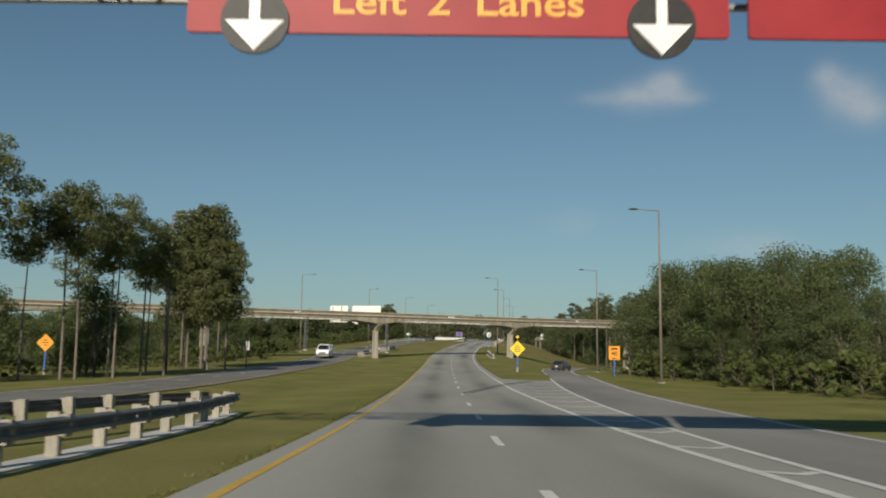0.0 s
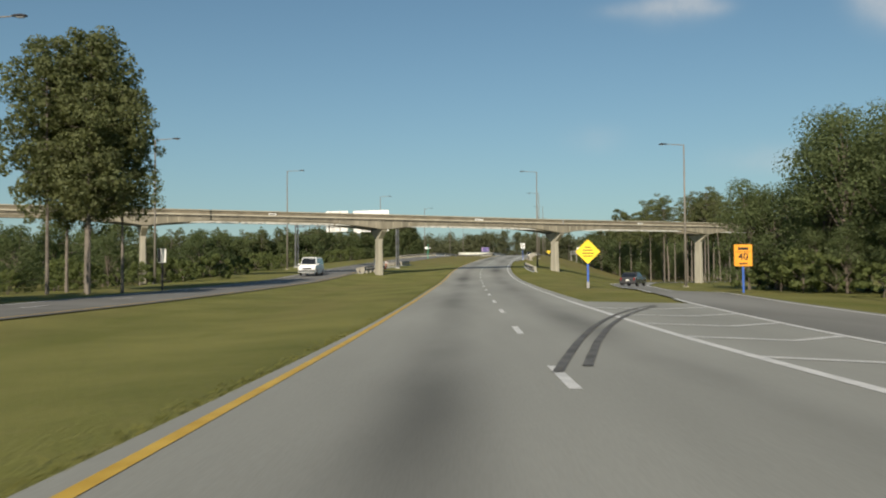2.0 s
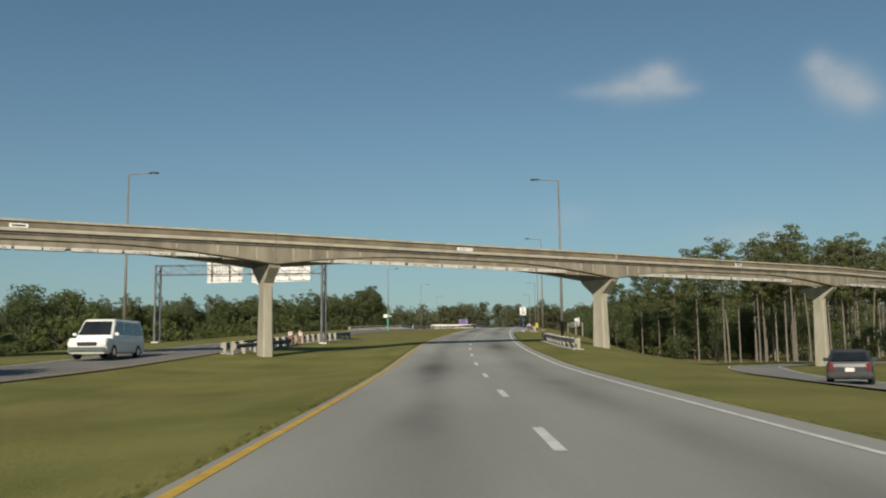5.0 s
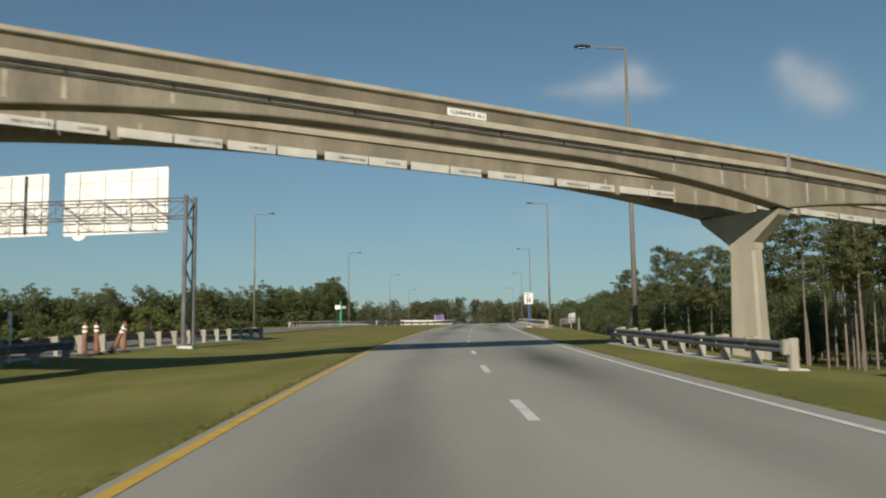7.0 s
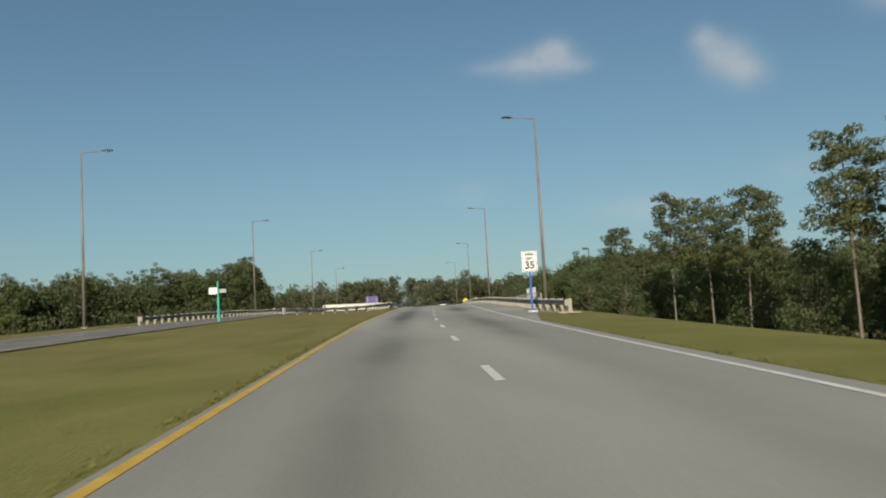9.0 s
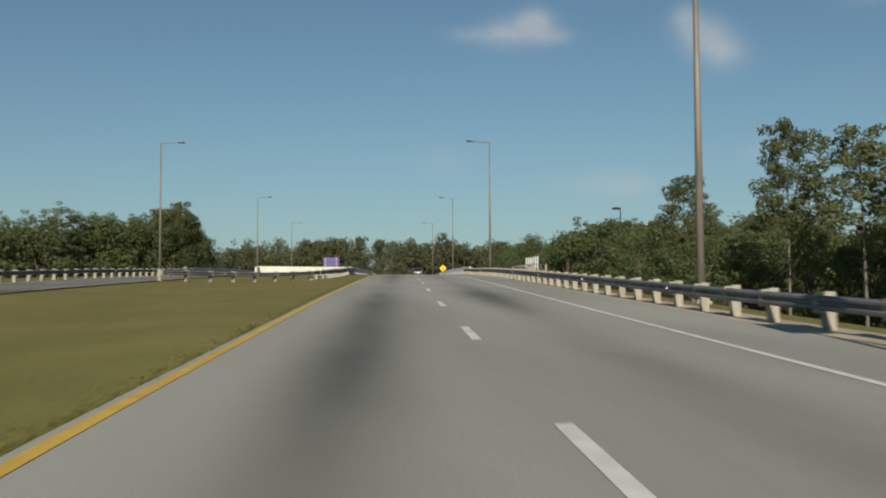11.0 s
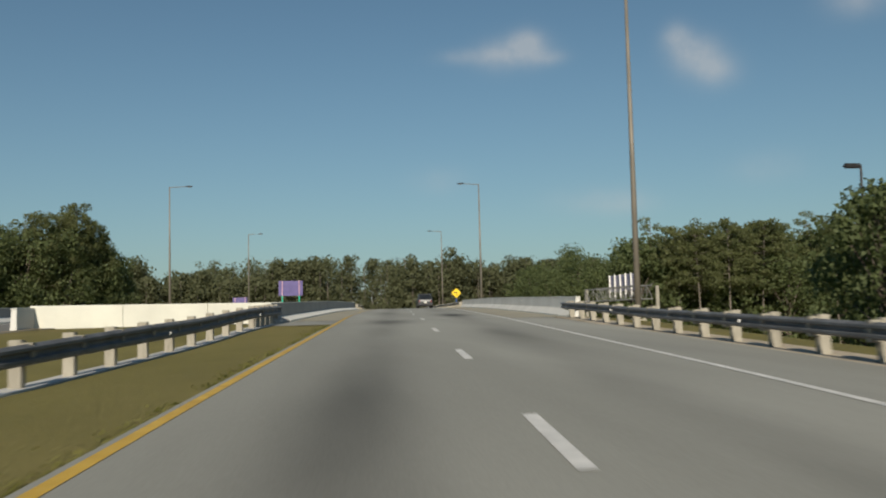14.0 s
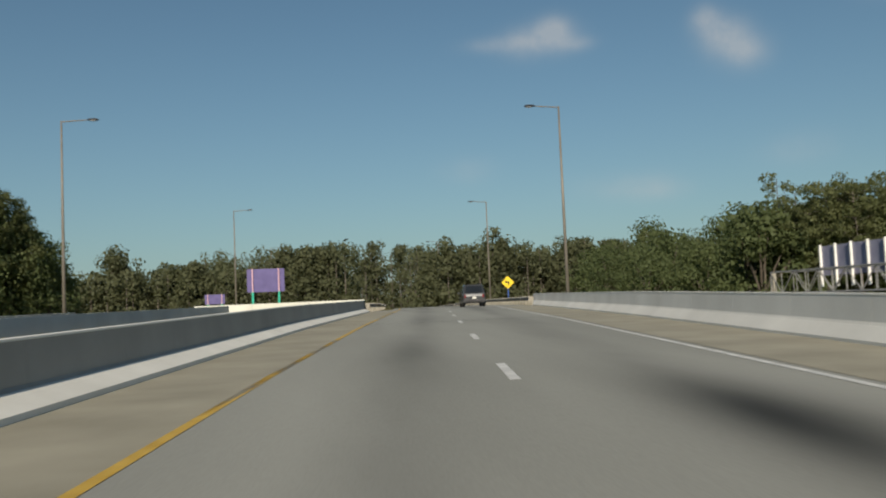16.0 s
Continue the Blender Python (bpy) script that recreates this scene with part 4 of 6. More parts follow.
    tagged(ob, "grey asphalt road passing under the bridge", "road", kind="structure")


bridge()


# ---- signs ----
def sheet(bm, w, h, t=0.03, r=0.04, cx=0, cz=0, cy=0):
    """An upright plate with rounded corners, facing the camera's way in."""
    n = 4
    pts = []
    for sx, sz, a0 in ((1, 1, 0), (-1, 1, 90), (-1, -1, 180), (1, -1, 270)):
        for k in range(n + 1):
            a = radians(a0 + 90 * k / n)
            pts.append((cx + sx * (w / 2 - r) + r * math.cos(a), cz + sz * (h / 2 - r) + r * math.sin(a)))
    loft(bm, [[(x, cy - t / 2, z) for x, z in pts], [(x, cy + t / 2, z) for x, z in pts]])
    return bm


def diamond(bm, s, t=0.03, cz=0, r=0.06):
    k = s / math.sqrt(2)
    pts = []
    for a in (0, 90, 180, 270):
        c = Vector((math.cos(radians(a)), math.sin(radians(a))))
        p = Vector((-c.y, c.x))
        for u in (-r, 0, r):
            q = c * (k - (r * 0.9 if u else r * 0.35)) + p * u
            pts.append((q.x, q.y + cz))
    loft(bm, [[(x, -t / 2, z) for x, z in pts], [(x, t / 2, z) for x, z in pts]])
    return bm


def bar(parent, cx, cz, w, h, mat, y=-0.021):
    bm = bmesh.new()
    box(bm, cx, y, cz, w, 0.008, h)
    return part("lettering_bar", bm, mat, parent)


def post(t, x, z0, z1, mat, w=0.09, y=0.06, name="post", label=""):
    bm = bmesh.new()
    box(bm, x, y, (z0 + z1) / 2, w, 0.06, z1 - z0, 0.008)
    for k in range(int((z1 - z0) / 0.35)):
        tube(bm, (x, y - 0.033, z0 + 0.3 + k * 0.35), (x, y - 0.028, z0 + 0.3 + k * 0.35), 0.012, n=6)
    return part(name, bm, mat, t, label)


def at(y, o, on="ground", dz=0.0, rz=0.0):
    return Matrix.Translation(P(y, o, dz, on)) @ pose(0, 0, 0, 0, 0, rz)


def warning_diamond(y, x, zc, side, mat, lines, label, post_mat=None, rz=0.0):
    o = x - RX(y)
    g = ground_z(y, o)
    t = thing("warning_sign", label, "sign", "", at=at(y, o, rz=rz))
    c = zc - g
    bm = bmesh.new()
    diamond(bm, side, cz=c)
    q = part("plate", bm, mat, t)
    post(t, 0, -0.3, c + side * 0.35, post_mat or M_BLUE_POST, 0.13, 0.06, label="blue painted post")
    bm = bmesh.new()
    box(bm, 0, 0.06, 0.2, 0.2, 0.12, 0.5, 0.02)
    part("post_sleeve", bm, M_GALV_DULL, t)
    for i, w in enumerate(lines):
        bar(q, 0, c + (len(lines) / 2 - 0.5 - i) * 0.2, w, 0.06, M_BLACK)
    return t, q, c


warning_diamond(96.5, 8.2, 2.14, 1.2, M_YELLOW, (0.42, 0.66, 0.78, 0.6), "bright yellow diamond warning sign on a blue post")
warning_diamond(75.0, -33.3, 1.95, 1.05, M_ORANGE, (0.3, 0.5, 0.3), "orange diamond road-works sign on a blue post")
t2, q2, c2 = warning_diamond(416.9, 35.35, 10.48, 1.25, M_YELLOW, (), "yellow diamond sign with a black left-turn arrow")
bm = bmesh.new()
box(bm, 0.12, -0.022, c2 - 0.18, 0.13, 0.008, 0.5)
box(bm, -0.02, -0.022, c2 + 0.06, 0.36, 0.008, 0.13)
loft(bm, [[(x, yy, z + c2) for x, z in ((-0.18, 0.28), (-0.18, -0.14), (-0.44, 0.07))] for yy in (-0.026, -0.018)])
part("arrow", bm, M_BLACK, q2, "black bent arrow")


def ramp_speed_sign():
    y, o = 96.1, 18.68
    g = ground_z(y, o)
    t = thing("ramp_speed_sign", "orange advisory speed sign reading 40 on a blue post", "sign", at=at(y, o))
    c = 1.8 - g
    bm = bmesh.new()
    sheet(bm, 1.2, 1.46, cz=c)
    q = part("plate", bm, M_ORANGE, t)
    bar(q, 0, c + 0.45, 0.7, 0.17, M_BLACK)
    bar(q, 0, c + 0.24, 1.0, 0.03, M_BLACK)
    text_mesh("lettering", "40", 0.68, M_BLACK, q, Matrix.Translation((0, -0.02, c - 0.1)) @ FACE)
    bar(q, 0, c - 0.56, 0.55, 0.1, M_BLACK)
    post(t, 0, -0.3, c + 0.5, M_BLUE_POST, 0.13, label="blue painted post")


def speed_limit_sign():
    y, o = 211.1, 6.55
    g = ground_z(y, o)
    t = thing("speed_limit_sign", "white rectangular speed limit 35 sign on a blue post", "sign", at=at(y, o))
    c = 6.36 - g
    bm = bmesh.new()
    sheet(bm, 0.84, 1.1, cz=c)
    q = part("plate", bm, M_WHITE, t)
    for cx, cz, w, h in ((0, c + 0.51, 0.76, 0.018), (0, c - 0.51, 0.76, 0.018), (0.37, c, 0.018, 1.02), (-0.37, c, 0.018, 1.02)):
        bar(q, cx, cz, w, h, M_BLACK, -0.017)
    for txt, size, dz in (("SPEED", 0.19, 0.37), ("LIMIT", 0.19, 0.15), ("35", 0.56, -0.22)):
        text_mesh("lettering", txt, size, M_BLACK, q, Matrix.Translation((0, -0.02, c + dz)) @ FACE, bold=0.035)
    post(t, 0, -0.3, c + 0.4, M_BLUE_POST, 0.1, label="blue painted post")
    bm = bmesh.new()
    box(bm, 0, 0.06, 0.05, 0.5, 0.5, 0.14, 0.02)
    part("footing", bm, M_PARAPET, t, "pale concrete footing")


ramp_speed_sign()
speed_limit_sign()


def small_signs():
    y, o = 96.4, -21.0
    t = thing("roadside_sign", "white sign seen edge-on and from behind on a dark post", "sign", at=at(y, o, rz=-24))
    g = ground_z(y, o)
    bm = bmesh.new()
    sheet(bm, 0.75, 0.98, cz=2.1 - g)
    part("plate", bm, M_SIGN_BACK, t)
    bm = bmesh.new()
    box(bm, -0.2, -0.03, 2.1 - g, 0.2, 0.02, 0.9)
    part("bracing_strip", bm, M_DARK_METAL, t)
    post(t, 0, -0.3, 2.5 - g, M_DARK_METAL, 0.14)
    # green and white marker post with two small plates
    y, o = 233.3, -15.25
    g = ground_z(y, o)
    t = thing("marker_post", "green post with a small white plate and a grey one", "sign", at=at(y, o))
    post(t, 0, -0.3, 6.35 - g, M_GREEN_POST, 0.16, label="green lower post")
    post(t, 0, 6.36 - g, 7.55 - g, M_GREEN_POST, 0.11, name="post_top")
    bm = bmesh.new()
    sheet(bm, 0.62, 0.5, cx=-0.36, cz=6.82 - g)
    part("plate", bm, M_SIGN_BACK, t)
    bm = bmesh.new()
    sheet(bm, 0.5, 0.3, cx=0.36, cz=6.8 - g, cy=0.1)
    part("plate", bm, M_GALV_DULL, t, "small grey plate")
    # delineators
    for y, o, h, lab in ((154.8, -13.2, 1.6, "slim white delineator post by the guardrail"),):
        t = thing("delineator", lab, "delineator", "delineators", at=at(y, o))
        bm = bmesh.new()
        box(bm, 0, 0, h / 2 - 0.1, 0.06, 0.04, h + 0.2, 0.01)
        part("post", bm, M_GALV_DULL if h < 1.5 else M_WHITE, t)
        bm = bmesh.new()
        sheet(bm, 0.32 if h < 1.5 else 0.12, 0.45, cz=h - 0.2, cy=-0.05)
        part("plate", bm, M_SIGN_BACK, t)
    # slender work-zone channelizer posts in front of the rail, one of them leaning
    for y, o, lean in ((159.7, -12.9, 1.0), (161.0, -12.95, -2.0), (162.2, -12.85, 24.0), (163.5, -12.85, 0.0)):
        t = thing("channelizer_post", "slender faded orange work-zone post with pale bands" + (" leaning over" if lean > 9 else ""), "work-zone post", "work-zone posts", at=at(y, o, rz=8) @ pose(0, 0, 0, 0, lean, 0))
        bm = bmesh.new()
        loft(bm, [[(r * math.cos(k * math.tau / 14), r * math.sin(k * math.tau / 14), z) for k in range(14)] for z, r in ((0.05, 0.1), (0.2, 0.095), (1.1, 0.075), (1.18, 0.05), (1.22, 0.05))])
        part("tube", bm, M_BARREL, t, smooth=True)
        bm = bmesh.new()
        box(bm, 0, 0, 0.03, 0.42, 0.42, 0.07, 0.02)
        part("base", bm, M_BLACK, t, "black rubber base")
        for z in (0.86, 1.02):
            bm = bmesh.new()
            tube(bm, (0, 0, z), (0, 0, z + 0.09), 0.089, 0.085, 14)
            part("band", bm, M_WHITE, t, "pale reflective band")


small_signs()


def truss(bm, a, b, depth, height, bays, r=0.045):
    """A box truss from a to b; height is along z, depth along y."""
    a, b = Vector(a), Vector(b)
    for dy in (-depth / 2, depth / 2):
        for dz in (0, height):
            o = Vector((0, dy, dz))
            tube(bm, a + o, b + o, r, n=6)
        for k in range(bays):
            p, q = a.lerp(b, k / bays), a.lerp(b, (k + 1) / bays)
            lo, hi = Vector((0, dy, 0)), Vector((0, dy, height))
            tube(bm, p + (lo if k % 2 else hi), q + (hi if k % 2 else lo), r * 0.55, n=5)
            tube(bm, p + lo, p + hi, r * 0.5, n=5)
    for k in range(bays + 1):
        p = a.lerp(b, k / bays)
        for dz in (0, height):
            tube(bm, p + Vector((0, -depth / 2, dz)), p + Vector((0, depth / 2, dz)), r * 0.5, n=5)


def gantry_leg(t, x, y, z1, spread=0.75):
    g = ground_z(y, x - RX(y))
    bm = bmesh.new()
    for s in (-1, 1):
        tube(bm, (x + s * 0.12, y + s * spread / 2, g - 0.3), (x + s * 0.12, y + s * spread / 2, z1), 0.11, 0.1, 10)
    n = 6
    for k in range(n):
        za, zb = g + 0.6 + (z1 - g - 0.8) * k / n, g + 0.6 + (z1 - g - 0.8) * (k + 1) / n
        s = 1 if k % 2 else -1
        tube(bm, (x - s * 0.12, y - s * spread / 2, za), (x + s * 0.12, y + s * spread / 2, zb), 0.04, n=6)
    part("leg", bm, M_GALV, t)
    bm = bmesh.new()
    box(bm, x, y, g - 0.05, 0.7, 1.2, 0.3, 0.03)
    part("footing", bm, M_PARAPET, t, "pale concrete footing")


def gantry_left():
    t = thing("sign_gantry", "steel truss gantry carrying two bright sign backs over the oncoming road", "sign gantry", "sign gantries")
    a, b = Vector((-26.4, 172.9, 8.35)), Vector((-10.4, 168.6, 7.95))
    bm = bmesh.new()
    truss(bm, a, b, 0.9, 0.85, 14, 0.034)
    part("truss", bm, M_GALV, t)
    gantry_leg(t, a.x, a.y, 9.25)
    gantry_leg(t, b.x, b.y, 8.95)
    d = (b - a).normalized()
    ang = math.degrees(math.atan2(d.y, d.x))
    for x0, x1, z0, z1, dark, bump in ((-17.3, -11.75, 7.4, 10.62, False, True), (-21.7, -18.2, 7.5, 10.66, True, False)):
        xc = (x0 + x1) / 2
        yc = a.y + (xc - a.x) * d.y / d.x + 0.75
        w = (x1 - x0) / d.x
        m = Matrix.Translation((xc, yc, (z0 + z1) / 2)) @ pose(0, 0, 0, 0, 0, ang)
        bm = bmesh.new()
        sheet(bm, w, z1 - z0, 0.05, 0.06)
        q = part("sign_panel", bm, M_SIGN_BACK, t, "bright bare-metal sign back")
        q.matrix_basis = m
        n = 4
        for k in range(n):
            bm = bmesh.new()
            xx = -w / 2 + w * (k + 0.6) / n
            box(bm, xx, -0.09, 0, 0.09, 0.12, (z1 - z0) * 0.94)
            part("stiffener", bm, M_DARK_METAL if dark and k % 2 == 0 else M_SIGN_BACK, q)
        for k in range(3):
            bm = bmesh.new()
            box(bm, 0, -0.032, -(z1 - z0) / 2 + (z1 - z0) * (k + 0.6) / 3.2, w * 0.98, 0.012, 0.02)
            part("seam", bm, M_GALV_DULL, q)
        if bump:
            bm = bmesh.new()
            bmesh.ops.create_cone(bm, cap_ends=True, segments=24, radius1=0.5, radius2=0.5, depth=0.05, matrix=Matrix.Translation((-w / 2 + 0.85, 0, -(z1 - z0) / 2 + 0.26)) @ pose(0, 0.03, 0, 90))
            part("lane_disc", bm, M_SIGN_BACK, q)


gantry_left()


def gantry_red():
    y, z0 = 11.0, 5.34
    t = thing("overhead_sign_gantry", "overhead gantry with dark red lane signs and orange lettering", "sign gantry", "sign gantries")
    bm = bmesh.new()
    truss(bm, (-8.6, y + 0.75, 6.25), (17.5, y + 0.75, 6.25), 0.9, 1.2, 20, 0.06)
    part("truss", bm, M_GALV_DULL, t)
    gantry_leg(t, -8.6, y + 0.75, 7.6)
    gantry_leg(t, 17.5, y + 0.75, 7.6)
    for xa, xb, main in ((-3.33, 3.65, True), (3.9, 10.9, False)):
        w = xb - xa
        bm = bmesh.new()
        sheet(bm, w, 2.5, 0.06, 0.05)
        q = part("sign_panel", bm, M_RED, t, "dark red sign face")
        q.matrix_basis = Matrix.Translation(((xa + xb) / 2, y, z0 + 1.25))
        for k in range(4):
            bm = bmesh.new()
            box(bm, -w / 2 + w * (k + 0.5) / 4, 0.16, 0.1, 0.1, 0.26, 2.2)
            part("bracket", bm, M_GALV_DULL, q)
        if main:
            for word, cx in (("Left", -1.19), ("2", -0.28), ("Lanes", 0.89)):
                text_mesh("lettering", word, 0.52, M_ORANGE_TEXT, q, Matrix.Translation((cx + 0.03, -0.034, -0.83)) @ FACE @ Matrix.Diagonal((1.2, 1, 1, 1)))
            xs = (-2.45 - 0.16, 2.77 - 0.16)
        else:
            xs = ()
        for cx in xs:
            bm = bmesh.new()
            bmesh.ops.create_cone(bm, cap_ends=True, segments=32, radius1=0.44, radius2=0.44, depth=0.05, matrix=Matrix.Translation((cx, -0.045, -1.1)) @ pose(0, 0, 0, 90))
            d = part("lane_disc", bm, M_BLACK, q, "black disc behind a white arrow")
            bm = bmesh.new()
            for yy0, yy1 in ((-0.08, -0.072),):
                loft(bm, [[(cx + px, yy, -1.1 + pz) for px, pz in ((-0.07, 0.42), (0.07, 0.42), (0.07, -0.0), (0.38, -0.0), (0.0, -0.4), (-0.38, -0.0), (-0.07, -0.0))] for yy in (yy0, yy1)])
            part("arrow", bm, M_WHITE, d, "white downward arrow")


gantry_red()


def purple_signs():
    for x0, x1, z0, z1, y in ((5.68, 8.52, 9.36, 11.14, 367.4), (-2.4, -0.2, 8.95, 10.05, 400.0)):
        o = (x0 + x1) / 2 - RX(y)
        g = ground_z(y, o) if y > 370 else RZ(y) - 1.0
        t = thing("purple_sign", "purple roadside sign seen from behind on pale posts with green feet", "sign", "purple signs", at=Matrix.Translation(((x0 + x1) / 2, y, 0)))
        w, h, c = x1 - x0, z1 - z0, (z0 + z1) / 2
        bm = bmesh.new()
        sheet(bm, w, h, 0.05, 0.06, cz=c)
        part("panel", bm, M_PURPLE, t)
        for s in (-1, 1):
            px = s * w * 0.35
            bm = bmesh.new()
            box(bm, px, -0.09, c, 0.09, 0.12, h * 1.02)
            part("post_top", bm, M_PINK, t, "pale pink upper post")
            bm = bmesh.new()
            box(bm, px, -0.09, (z0 + min(g, z0 - 1.2)) / 2, 0.16, 0.14, z0 - min(g, z0 - 1.2))
            part("post", bm, M_GREEN_POST, t, "green lower post")


purple_signs()


M_VIOLET_GREY = surface("grey_violet_sheeting", (0.24, 0.24, 0.34), (0.31, 0.31, 0.42), 1.5, 30, 0.5, bump=0.02)


def gantry_right():
    """Sign truss along the edge of the lower road, seen from its end."""
    t = thing("side_gantry", "low steel truss carrying a sign back with six bright posts", "sign gantry", "sign gantries")
    bm = bmesh.new()
    truss(bm, (-6.5, 0, 0), (6.3, 0, 0), 1.5, 1.15, 11, 0.045)
    q = part("truss", bm, M_GALV_DULL, t)
    q.matrix_basis = Matrix.Translation((37.0, 337.4, 7.6)) @ pose(0, 0, 0, 0, 0, -88.5)
    for x, yy, top in ((36.3, 344.0, 8.75), (36.6, 331.3, 8.9), (38.4, 331.2, 8.7)):
        bm = bmesh.new()
        g = ground_z(yy, x - RX(yy))
        tube(bm, (x, yy, g - 0.3), (x, yy, top), 0.16, n=12)
        part("leg", bm, M_POST, t)
    bm = bmesh.new()
    sheet(bm, 7.1, 1.55, 0.05, 0.05)
    q = part("sign_panel", bm, M_VIOLET_GREY, t, "dull grey-violet sign back")
    q.matrix_basis = Matrix.Translation((38.2, 338.7, 9.22)) @ pose(0, 0, 0, 0, 0, -89)
    for k in range(6):
        bm = bmesh.new()
        box(bm, -3.45 + 1.38 * k, -0.09, -0.25, 0.1, 0.12, 2.2)
        part("stiffener", bm, M_SIGN_BACK, q, "bright vertical post")


gantry_right()


def dark_lamp():
    x, y = 41.6, 307.3
    t = thing("floodlight_pole", "slim dark pole with a small black floodlight", "street lamp")
    g = ground_z(y, x - RX(y))
    t.matrix_basis = Matrix.Translation((x, y, g))
    h = 14.9 - g
    bm = bmesh.new()
    tube(bm, (0, 0, -0.2), (0, 0, h), 0.12, 0.07, 10)
    part("pole", bm, M_DARK_METAL, t)
    bm = bmesh.new()
    box(bm, -0.55, 0, h - 0.05, 1.0, 0.34, 0.28, 0.06)
    part("lamp_head", bm, M_BLACK, t)


dark_lamp()


# ---- vehicles ----
M_CAR_DARK = surface("dark_grey_car_paint", (0.06, 0.063, 0.068), (0.09, 0.094, 0.1), 1, 30, 0.25, metal=0.5, bump=0.0, spec=0.6)
M_CAR_WHITE = surface("silver_white_car_paint", (0.62, 0.63, 0.62), (0.72, 0.73, 0.72), 1, 30, 0.3, bump=0.0, spec=0.6)
M_GLASS_CAR = surface("tinted_car_glass", (0.012, 0.014, 0.016), (0.022, 0.025, 0.028), 1, 30, 0.06, bump=0.0, spec=0.8)
M_CHROME = surface("chrome_trim", (0.5, 0.5, 0.5), (0.65, 0.65, 0.65), 2, 30, 0.2, metal=1.0, bump=0.0)
M_TAIL = surface("red_lamp_plastic", (0.12, 0.01, 0.01), (0.18, 0.014, 0.014), 2, 30, 0.3, bump=0.0)
M_HEAD = surface("clear_lamp_plastic", (0.6, 0.6, 0.58), (0.75, 0.75, 0.72), 2, 30, 0.15, bump=0.0)
M_PLATE = surface("pale_plate", (0.55, 0.55, 0.5), (0.65, 0.65, 0.6), 2, 30, 0.5, bump=0.0)


def ring_xy(w, l0, l1, z, r=0.12):
    """A rounded rectangle seen from above, between l0 (back) and l1 (front)."""
    pts = []
    for sx, y, a0 in ((1, l1, 0), (-1, l1, 90), (-1, l0, 180), (1, l0, 270)):
        for k in range(4):
            a = radians(a0 + 30 * k)
            cy = y - r if y == l1 else y + r
            pts.append((sx * (w / 2 - r) + r * math.cos(a), cy + r * math.sin(a), z))
    return pts


